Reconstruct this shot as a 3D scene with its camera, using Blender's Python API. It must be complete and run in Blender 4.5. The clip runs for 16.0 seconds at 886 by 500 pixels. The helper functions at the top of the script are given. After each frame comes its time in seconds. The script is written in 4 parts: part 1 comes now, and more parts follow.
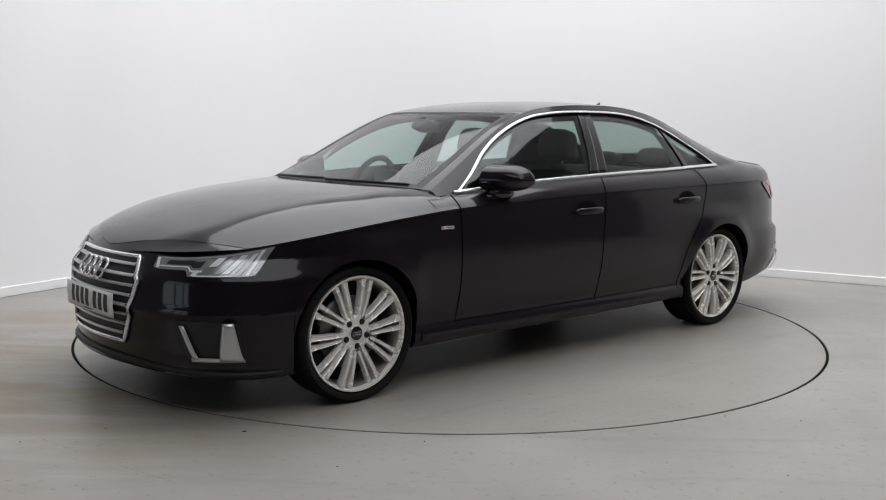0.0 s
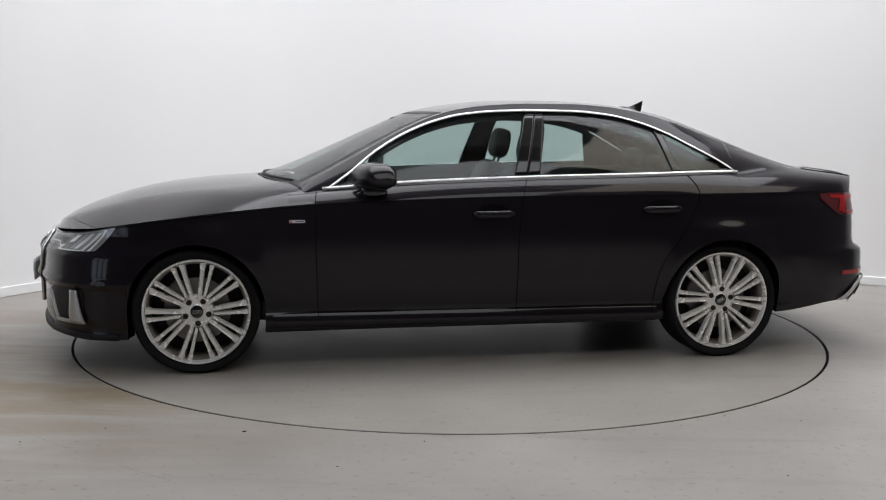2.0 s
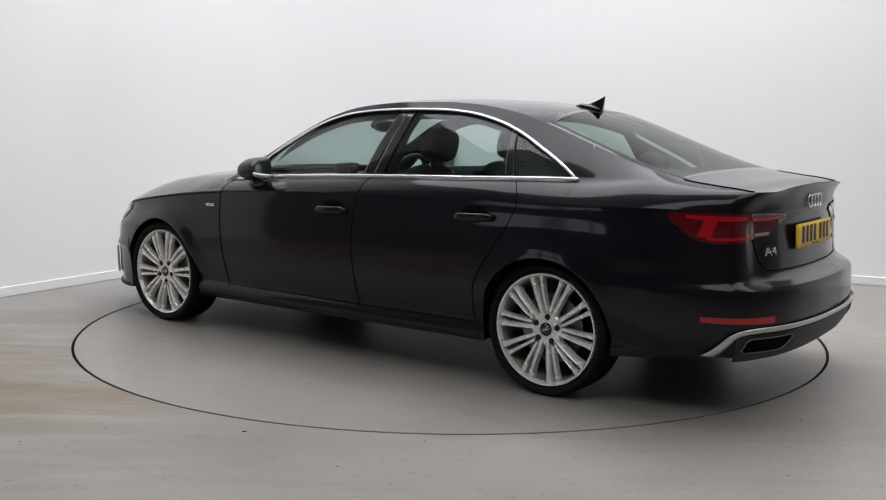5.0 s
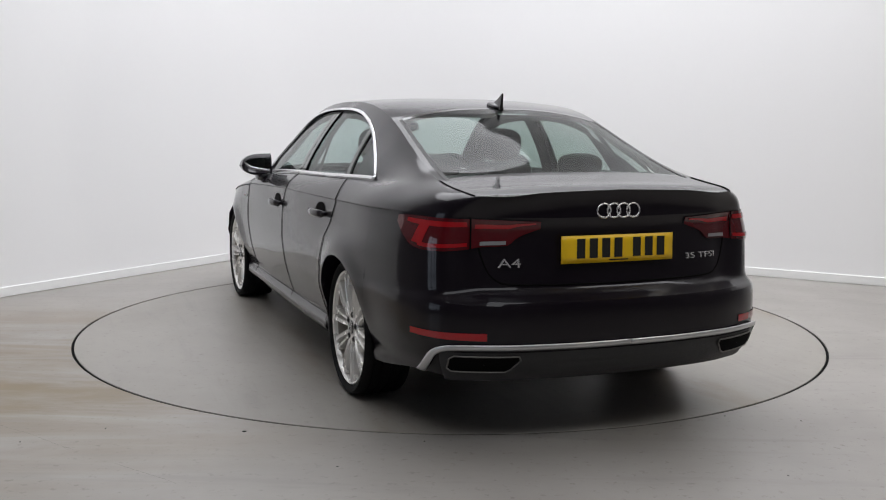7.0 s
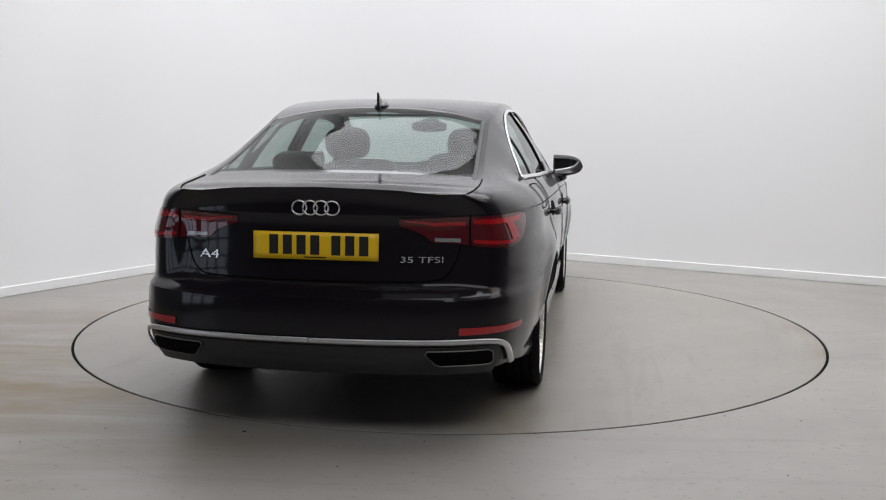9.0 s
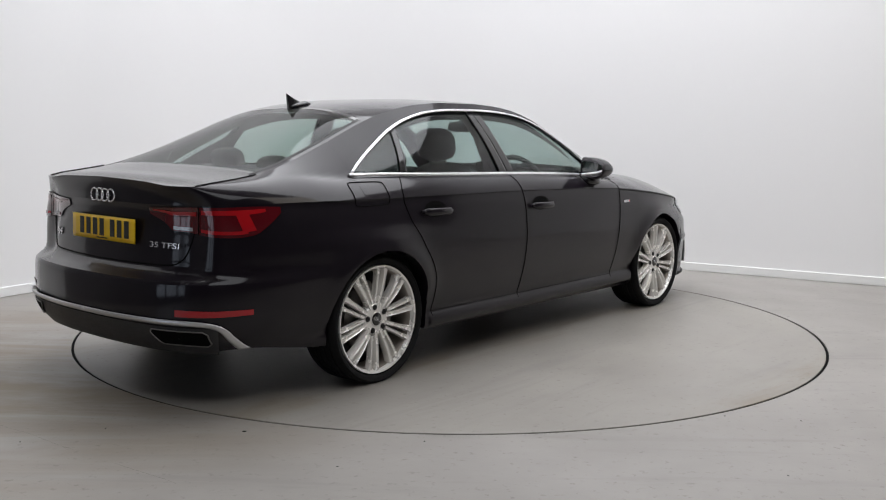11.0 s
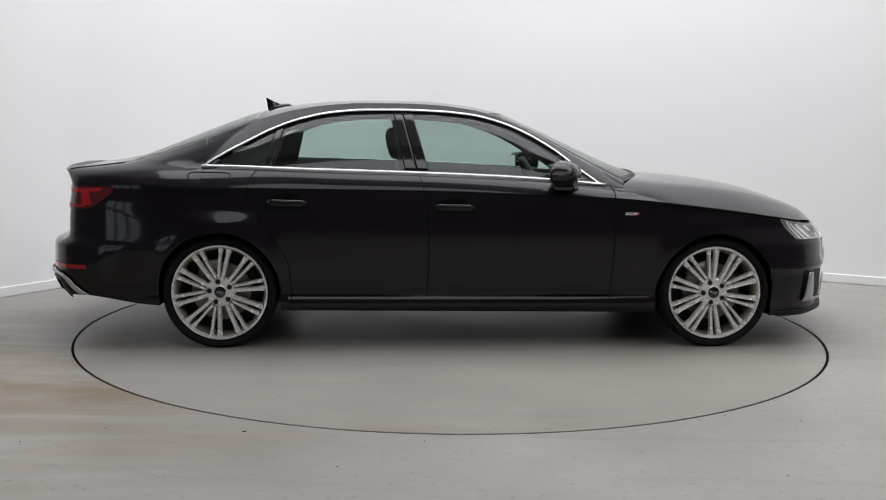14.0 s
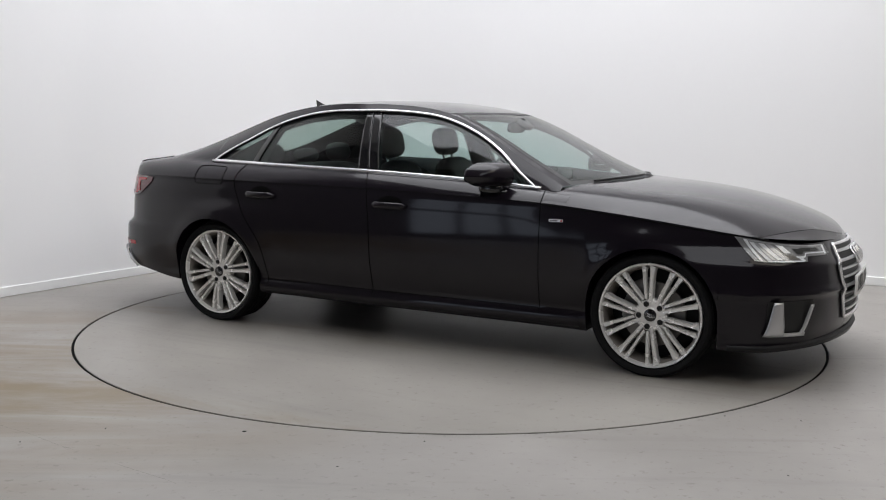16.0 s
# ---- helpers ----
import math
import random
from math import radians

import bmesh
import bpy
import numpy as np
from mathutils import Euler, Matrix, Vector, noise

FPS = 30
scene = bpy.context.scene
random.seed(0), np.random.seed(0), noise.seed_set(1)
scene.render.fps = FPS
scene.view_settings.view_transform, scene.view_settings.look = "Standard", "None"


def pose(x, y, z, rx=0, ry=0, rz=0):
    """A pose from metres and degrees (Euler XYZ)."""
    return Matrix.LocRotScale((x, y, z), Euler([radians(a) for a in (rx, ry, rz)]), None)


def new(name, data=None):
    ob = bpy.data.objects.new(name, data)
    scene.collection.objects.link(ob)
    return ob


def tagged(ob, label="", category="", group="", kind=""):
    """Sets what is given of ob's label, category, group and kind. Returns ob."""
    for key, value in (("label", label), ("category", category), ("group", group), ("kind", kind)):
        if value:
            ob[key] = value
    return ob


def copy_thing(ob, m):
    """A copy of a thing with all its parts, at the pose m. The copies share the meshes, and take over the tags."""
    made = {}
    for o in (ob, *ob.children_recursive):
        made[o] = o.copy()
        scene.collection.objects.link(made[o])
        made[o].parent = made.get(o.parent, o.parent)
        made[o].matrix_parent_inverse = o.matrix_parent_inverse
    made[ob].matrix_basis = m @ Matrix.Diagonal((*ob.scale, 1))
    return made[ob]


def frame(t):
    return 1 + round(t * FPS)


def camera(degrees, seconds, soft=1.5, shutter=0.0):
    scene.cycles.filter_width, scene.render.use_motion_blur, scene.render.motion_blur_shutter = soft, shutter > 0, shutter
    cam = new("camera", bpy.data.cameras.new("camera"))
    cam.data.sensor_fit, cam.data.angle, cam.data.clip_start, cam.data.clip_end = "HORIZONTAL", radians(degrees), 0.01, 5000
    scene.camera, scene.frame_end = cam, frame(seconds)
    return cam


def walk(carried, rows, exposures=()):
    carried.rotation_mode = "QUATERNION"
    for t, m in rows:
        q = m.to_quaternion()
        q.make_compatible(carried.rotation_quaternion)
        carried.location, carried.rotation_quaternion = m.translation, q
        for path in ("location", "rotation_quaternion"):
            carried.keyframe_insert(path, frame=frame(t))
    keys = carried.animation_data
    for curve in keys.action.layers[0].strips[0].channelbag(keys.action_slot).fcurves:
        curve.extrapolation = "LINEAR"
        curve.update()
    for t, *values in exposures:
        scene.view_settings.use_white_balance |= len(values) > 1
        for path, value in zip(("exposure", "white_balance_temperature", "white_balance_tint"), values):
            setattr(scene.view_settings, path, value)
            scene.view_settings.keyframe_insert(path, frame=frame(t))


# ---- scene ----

# ---------------------------------------------------------------- camera
EYE_DIST, EYE_HEIGHT = 6.179, 1.270
LENS_DEGREES = 48.38
CAM = pose(0, -EYE_DIST, EYE_HEIGHT) @ pose(0, 0, 0, 0, 0, 0.418) @ pose(0, 0, 0, 90 - 7.345) @ pose(0, 0, 0, 0, 0, 0.553)
cam = camera(LENS_DEGREES, 16.0, 1.1)
walk(cam, [(0, CAM), (16, CAM)])

# ---------------------------------------------------------------- light
world = bpy.data.worlds.new("world")
world.use_nodes = True
scene.world = world
world.node_tree.nodes["Background"].inputs[0].default_value = (0.9, 0.93, 1.0, 1)
world.node_tree.nodes["Background"].inputs[1].default_value = 0.05


def area_lamp(name, x, y, z, sx, sy, watts, colour, rx=0, rz=0):
    lamp = bpy.data.lights.new(name, "AREA")
    lamp.shape, lamp.size, lamp.size_y, lamp.energy, lamp.color = "RECTANGLE", sx, sy, watts, colour
    ob = new(name, lamp)
    ob.matrix_world = pose(x, y, z, rx, 0, rz)
    return ob


CEILING = 4.8
# broad diffuser panels over the turntable, a warm panel beside the long wall, a cool one over the camera, daylight in the hall door
for sx, sy, watts in ((7.0, 4.4, 268), (5.4, 3.2, 134), (3.6, 2.0, 58)):
    # one diffuser, brightest in its middle
    area_lamp("studio_diffuser", 0.6, 0.65, CEILING - 0.05, sx, sy, watts, (0.945, 0.957, 1.0))
area_lamp("warm_panel", 4.2, -2.6, CEILING - 0.05, 3.4, 2.8, 50, (1.0, 0.93, 0.82))
for sx, sy, watts in ((5.0, 2.4, 68), (2.8, 1.2, 28)):
    area_lamp("hall_panel", 0.2, -5.0, CEILING - 0.05, sx, sy, watts, (0.93, 0.95, 1.0))
area_lamp("doorway_daylight", -4.34, -4.3, 1.08, 2.06, 1.85, 13, (0.74, 0.84, 1.0), 90, -92.9)
scene.view_settings.exposure = 0.0

# ---------------------------------------------------------------- materials
def material(name, colour, rough=0.5, metal=0.0, coat=0.0, spec=0.5):
    m = bpy.data.materials.new(name)
    m.use_nodes = True
    b = m.node_tree.nodes["Principled BSDF"]
    b.inputs["Base Color"].default_value = (*colour, 1)
    b.inputs["Roughness"].default_value = rough
    b.inputs["Metallic"].default_value = metal
    b.inputs["Coat Weight"].default_value = coat
    b.inputs["Coat Roughness"].default_value = 0.03
    b.inputs["Specular IOR Level"].default_value = spec
    return m


def node(m, kind, **inputs):
    n = m.node_tree.nodes.new(kind)
    for k, val in inputs.items():
        n.inputs[k.replace("_", " ")].default_value = val
    return n


def join(m, a, out, b, inp):
    m.node_tree.links.new(a.outputs[out], b.inputs[inp])


def grain(m, scale, low, high, socket="Roughness", bump=0.0, detail=6.0, second=0.0):
    """Noise on one value of the surface, and relief."""
    b = m.node_tree.nodes["Principled BSDF"]
    co = m.node_tree.nodes.new("ShaderNodeTexCoord")
    n = node(m, "ShaderNodeTexNoise", Scale=scale, Detail=detail)
    join(m, co, "Object", n, "Vector")
    r = m.node_tree.nodes.new("ShaderNodeMapRange")
    r.inputs["To Min"].default_value, r.inputs["To Max"].default_value = low, high
    join(m, n, "Fac", r, "Value")
    join(m, r, "Result", b, socket)
    if bump:
        k = node(m, "ShaderNodeBump", Strength=1.0, Distance=bump)
        n2 = node(m, "ShaderNodeTexNoise", Scale=second or scale * 4, Detail=4.0)
        join(m, co, "Object", n2, "Vector")
        join(m, n2, "Fac", k, "Height")
        join(m, k, "Normal", b, "Normal")
    return m


PAINT = grain(material("black_metallic_paint", (0.0068, 0.0048, 0.0080), 0.35, 0.0, 0.88, 0.06), 300, 0.3, 0.4, "Roughness")
PAINT.node_tree.nodes["Principled BSDF"].inputs["Coat Roughness"].default_value = 0.08
PAINT.node_tree.nodes["Principled BSDF"].inputs["Coat IOR"].default_value = 1.43
TRIM = grain(material("black_plastic", (0.013, 0.013, 0.014), 0.5, 0, 0, 0.28), 60, 0.4, 0.6, "Roughness", 0.0003, second=900)
GLOSSBLACK = material("gloss_black", (0.006, 0.006, 0.007), 0.08, 0, 0.5)
GAP = material("shut_gap", (0.002, 0.002, 0.002), 0.9, 0, 0, 0.1)
CHROME = grain(material("bright_chrome", (0.88, 0.88, 0.89), 0.25, 0.75), 7, 0.20, 0.28)
SATIN = grain(material("satin_aluminium", (0.62, 0.62, 0.63), 0.35, 0.9), 80, 0.28, 0.42)
RUBBER = grain(material("tyre_rubber", (0.009, 0.009, 0.0095), 0.8, 0, 0, 0.15), 30, 0.65, 0.9, "Roughness", 0.0004, second=300)
ALLOY = grain(material("wheel_alloy", (0.89, 0.875, 0.845), 0.3, 0.45), 9, 0.22, 0.32)
# silver barrel darkened in colour for brake dust and the shade behind the spokes
BARREL = grain(material("dusty_shaded_barrel", (0.30, 0.27, 0.24), 0.45, 0.5), 14, 0.4, 0.6)
STEEL = grain(material("brake_steel", (0.22, 0.21, 0.20), 0.4, 0.9), 50, 0.3, 0.55)
SEAT = grain(material("black_seat_leather", (0.018, 0.018, 0.019), 0.55), 20, 0.45, 0.65)
VALANCE = grain(material("dark_grey_plastic", (0.024, 0.024, 0.026), 0.5), 60, 0.4, 0.6, "Roughness", 0.0003, second=900)
CABIN = grain(material("dark_cabin_plastic", (0.02, 0.02, 0.022), 0.65), 25, 0.55, 0.75, "Roughness", 0.0003, second=700)
HEADLINER = material("grey_headliner", (0.35, 0.34, 0.32), 0.9)
REDLENS = material("red_lens", (0.36, 0.005, 0.009), 0.10, 0, 0.8, 0.4)
REDDARK = material("dark_red_lens", (0.085, 0.003, 0.006), 0.08, 0, 0.9, 0.4)
CLEARLENS = material("clear_lens_grey", (0.58, 0.58, 0.60), 0.16, 0.3, 0.6)
HOUSING = material("grey_lamp_housing", (0.42, 0.42, 0.43), 0.25, 0.5)
LAMPGREY = material("lamp_reflector", (0.88, 0.89, 0.91), 0.30, 0.3)
LAMPWHITE = material("white_light_guide", (0.85, 0.86, 0.88), 0.25, 0, 0.5)
YELLOW = material("yellow_plate", (0.92, 0.58, 0.012), 0.35)
WHITEPLATE = material("white_plate", (0.8, 0.8, 0.78), 0.35)
INK = material("black_print", (0.01, 0.01, 0.01), 0.5)
PRINTRED = material("red_print", (0.55, 0.02, 0.02), 0.4)


def glass(name, colour, gloss):
    """A thin pane: clear, with a mirror that grows towards grazing angles (two faces)."""
    m = bpy.data.materials.new(name)
    m.use_nodes = True
    t = m.node_tree
    t.nodes.remove(t.nodes["Principled BSDF"])
    out = t.nodes["Material Output"]
    clear = node(m, "ShaderNodeBsdfTransparent", Color=(*colour, 1))
    shine = node(m, "ShaderNodeBsdfGlossy", Roughness=0.02)
    face = node(m, "ShaderNodeLayerWeight", Blend=0.5)
    p = t.nodes.new("ShaderNodeMath")
    p.operation = "POWER"
    p.inputs[1].default_value = 5.0
    k = t.nodes.new("ShaderNodeMapRange")
    k.inputs["To Min"].default_value, k.inputs["To Max"].default_value = 0.042 * gloss, 0.9
    mix = t.nodes.new("ShaderNodeMixShader")
    join(m, face, "Facing", p, 0)
    join(m, p, "Value", k, "Value")
    join(m, k, "Result", mix, 0)
    t.links.new(clear.outputs[0], mix.inputs[1])
    t.links.new(shine.outputs[0], mix.inputs[2])
    t.links.new(mix.outputs[0], out.inputs["Surface"])
    return m


GLASS = glass("window_glass", (0.64, 0.745, 0.72), 1.6)
REARGLASS = glass("heated_rear_glass", (0.52, 0.60, 0.565), 0.28)
CLEARGLASS = glass("clear_lamp_cover", (0.95, 0.96, 0.96), 1.2)

WALL = grain(material("white_wall_paint", (0.84, 0.835, 0.835), 0.7), 3, 0.62, 0.8, "Roughness", 0.0003, second=120)
HALLWALL = grain(material("dark_hall_wall", (0.115, 0.108, 0.112), 0.8), 3, 0.7, 0.9)
ROOFWHITE = grain(material("white_hall_ceiling", (0.66, 0.66, 0.65), 0.8), 3, 0.7, 0.9)
HALLROOF = grain(material("grey_hall_roof", (0.27, 0.245, 0.205), 0.8), 3, 0.7, 0.9)
SKIRT = material("white_gloss_skirting", (0.82, 0.82, 0.81), 0.3)


def concrete(name, tracks):
    """Painted concrete: broad cloudiness, fine specks, brown stains; tracks: dirt left by tyres, or a stained side of the hall."""
    m = grain(material(name, (0.3, 0.3, 0.29), 0.42), 1.7, 0.28, 0.52, "Roughness", 0.0002, second=90)
    b = m.node_tree.nodes["Principled BSDF"]
    co = m.node_tree.nodes.new("ShaderNodeTexCoord")

    def noise_of(scale, detail, stretch=(1, 1, 1), rot=0.0, distortion=0.0):
        mp = m.node_tree.nodes.new("ShaderNodeMapping")
        mp.inputs["Scale"].default_value = stretch
        mp.inputs["Rotation"].default_value = (0, 0, radians(rot))
        join(m, co, "Object", mp, "Vector")
        n = node(m, "ShaderNodeTexNoise", Scale=scale, Detail=detail, Roughness=0.62, Distortion=distortion)
        join(m, mp, "Vector", n, "Vector")
        return n

    def remap(src, out, a, b2, c=0.0, d=1.0):
        r = m.node_tree.nodes.new("ShaderNodeMapRange")
        r.inputs["From Min"].default_value, r.inputs["From Max"].default_value = a, b2
        r.inputs["To Min"].default_value, r.inputs["To Max"].default_value = c, d
        join(m, src, out, r, "Value")
        return r

    def times(x, xo, y, yo):
        k = m.node_tree.nodes.new("ShaderNodeMath")
        k.operation = "MULTIPLY"
        join(m, x, xo, k, 0)
        join(m, y, yo, k, 1)
        return k

    def blend(fac, fo, a, b2):
        k = m.node_tree.nodes.new("ShaderNodeMix")
        k.data_type = "RGBA"
        join(m, fac, fo, k, 0)
        for src, idx in ((a, 6), (b2, 7)):
            if isinstance(src, tuple):
                k.inputs[idx].default_value = (*src, 1)
            else:
                m.node_tree.links.new(src.outputs[2], k.inputs[idx])
        return k

    cloud = blend(remap(noise_of(0.8, 6), "Fac", 0.3, 0.7), "Result", (0.238, 0.222, 0.200) if tracks else (0.243, 0.228, 0.209), (0.296, 0.280, 0.252) if tracks else (0.318, 0.300, 0.280))
    speck = blend(remap(noise_of(26, 3), "Fac", 0.60, 0.72), "Result", cloud, (0.195, 0.180, 0.163))
    sep = m.node_tree.nodes.new("ShaderNodeSeparateXYZ")
    join(m, co, "Object", sep, "Vector")
    if tracks:
        off = m.node_tree.nodes.new("ShaderNodeMath")
        off.operation = "SUBTRACT"
        off.inputs[1].default_value = 0.202
        join(m, sep, "Y", off, 0)
        ab = m.node_tree.nodes.new("ShaderNodeMath")
        ab.operation = "ABSOLUTE"
        join(m, off, "Value", ab, 0)
        pp = m.node_tree.nodes.new("ShaderNodeMath")
        pp.operation = "PINGPONG"
        pp.inputs[1].default_value = 0.80
        join(m, ab, "Value", pp, 0)
        zone = remap(pp, "Value", 0.60, 0.78)
        patchy = remap(noise_of(3.0, 6, (0.45, 1.6, 1), 0, 0.4), "Fac", 0.45, 0.68, 0.0, 0.6)
    else:
        # the stained side lies towards -x, -y
        dist = m.node_tree.nodes.new("ShaderNodeVectorMath")
        dist.operation = "DISTANCE"
        dist.inputs[1].default_value = (-2.5, -1.5, 0)
        join(m, co, "Object", dist, 0)
        zone = remap(dist, "Value", 2.4, 0.6)
        patchy = remap(noise_of(1.3, 7, (0.5, 2.2, 1), -14, 0.6), "Fac", 0.36, 0.60, 0.0, 1.0)
    stain = times(zone, "Result", patchy, "Result")
    col = blend(stain, "Value", speck, (0.175, 0.132, 0.075))
    scuff = remap(noise_of(2.2, 8, (0.3, 3.0, 1), 33, 0.8), "Fac", 0.56, 0.72, 0.0, 0.45)
    col = blend(scuff, "Result", col, (0.186, 0.175, 0.160))
    m.node_tree.links.new(col.outputs[2], b.inputs["Base Color"])
    return m


CRACK = material("floor_crack_dirt", (0.145, 0.132, 0.118), 0.9)
FLOOR = concrete("grey_painted_floor", False)
DISC = concrete("grey_turntable_paint", True)


# ---------------------------------------------------------------- mesh helpers
def mesh_of(name, verts, faces, mat, smooth=True):
    me = bpy.data.meshes.new(name)
    me.from_pydata([tuple(map(float, q)) for q in verts], [], faces)
    me.materials.append(mat)
    if smooth:
        me.polygons.foreach_set("use_smooth", [True] * len(me.polygons))
    me.update()
    return me


def part(name, data, mat, parent, label="", smooth=True):
    """Links a bmesh, or (verts, faces), as one mesh object under a thing or a part."""
    if isinstance(data, bmesh.types.BMesh):
        bmesh.ops.recalc_face_normals(data, faces=data.faces)
        me = bpy.data.meshes.new(name)
        data.to_mesh(me)
        data.free()
        me.materials.append(mat)
        if smooth:
            me.polygons.foreach_set("use_smooth", [True] * len(me.polygons))
    elif isinstance(data, bpy.types.Mesh):
        me = data
    else:
        me = mesh_of(name, data[0], data[1], mat, smooth)
    ob = new(name, me)
    if parent:
        ob.parent = parent
    if label:
        ob["label"] = label
    return ob


def crisp(ob, degrees=35):
    ob.data.set_sharp_from_angle(angle=radians(degrees))
    return ob


def thick(ob, depth, offset=-1.0, rim=True):
    mod = ob.modifiers.new("solid", "SOLIDIFY")
    mod.thickness, mod.offset, mod.use_rim = depth, offset, rim
    return ob


def rounded(ob, width, segments=2):
    mod = ob.modifiers.new("bevel", "BEVEL")
    mod.width, mod.segments, mod.limit_method = width, segments, "ANGLE"
    return ob


def grid(rows):
    """Verts and faces of a sheet from equal rows of points."""
    n = len(rows[0])
    faces = [(i * n + j, i * n + j + 1, (i + 1) * n + j + 1, (i + 1) * n + j) for i in range(len(rows) - 1) for j in range(n - 1)]
    return [q for r in rows for q in r], faces


def merge(*sheets):
    verts, faces = [], []
    for vs, fs in sheets:
        k = len(verts)
        verts += list(vs)
        faces += [tuple(i + k for i in f) for f in fs]
    return verts, faces


def mirrored(sheet):
    vs, fs = sheet
    return [(q[0], -q[1], q[2]) for q in vs], [tuple(reversed(f)) for f in fs]


def box(x0, x1, y0, y1, z0, z1):
    bm = bmesh.new()
    bmesh.ops.create_cube(bm, size=1.0, matrix=Matrix.Translation(((x0 + x1) / 2, (y0 + y1) / 2, (z0 + z1) / 2)) @ Matrix.Diagonal((x1 - x0, y1 - y0, z1 - z0, 1)))
    return bm


def tube(points, radius, sides=10, closed=False):
    """A round bar along points."""
    pts = [Vector(q) for q in points]
    n, rows = len(pts), []
    up = Vector((0.13, 0.21, 1)).normalized()
    for i, q in enumerate(pts):
        a = pts[(i - 1) % n] if closed or i else q
        b = pts[(i + 1) % n] if closed or i < n - 1 else q
        d = (b - a).normalized()
        side = d.cross(up).normalized()
        top = side.cross(d)
        rows.append([q + radius * (math.cos(k * math.tau / sides) * side + math.sin(k * math.tau / sides) * top) for k in range(sides + 1)])
    if closed:
        rows.append(rows[0])
    return grid(rows)


def bisect(a, x):
    lo, hi = 0, len(a)
    while lo < hi:
        k = (lo + hi) // 2
        if x < a[k]:
            hi = k
        else:
            lo = k + 1
    return lo


def smooth_curve(keys):
    """A smooth function through (x, value) keys, without overshoot."""
    keys = sorted(keys)
    xs, ys = np.array([k[0] for k in keys], float), np.array([k[1] for k in keys], float)
    h, d = np.diff(xs), np.diff(ys) / np.diff(xs)
    m = np.zeros(len(xs))
    m[0], m[-1] = d[0], d[-1]
    for i in range(1, len(xs) - 1):
        if d[i - 1] * d[i] > 0:
            w1, w2 = 2 * h[i] + h[i - 1], h[i] + 2 * h[i - 1]
            m[i] = (w1 + w2) / (w1 / d[i - 1] + w2 / d[i])

    xl, yl, hl, ml = xs.tolist(), ys.tolist(), h.tolist(), m.tolist()

    def f(x):
        x = min(max(float(x), xl[0]), xl[-1])
        i = min(max(bisect(xl, x) - 1, 0), len(xl) - 2)
        t = (x - xl[i]) / hl[i]
        return (1 + 2 * t) * (1 - t) ** 2 * yl[i] + t * (1 - t) ** 2 * hl[i] * ml[i] + t * t * (3 - 2 * t) * yl[i + 1] + t * t * (t - 1) * hl[i] * ml[i + 1]
    return f


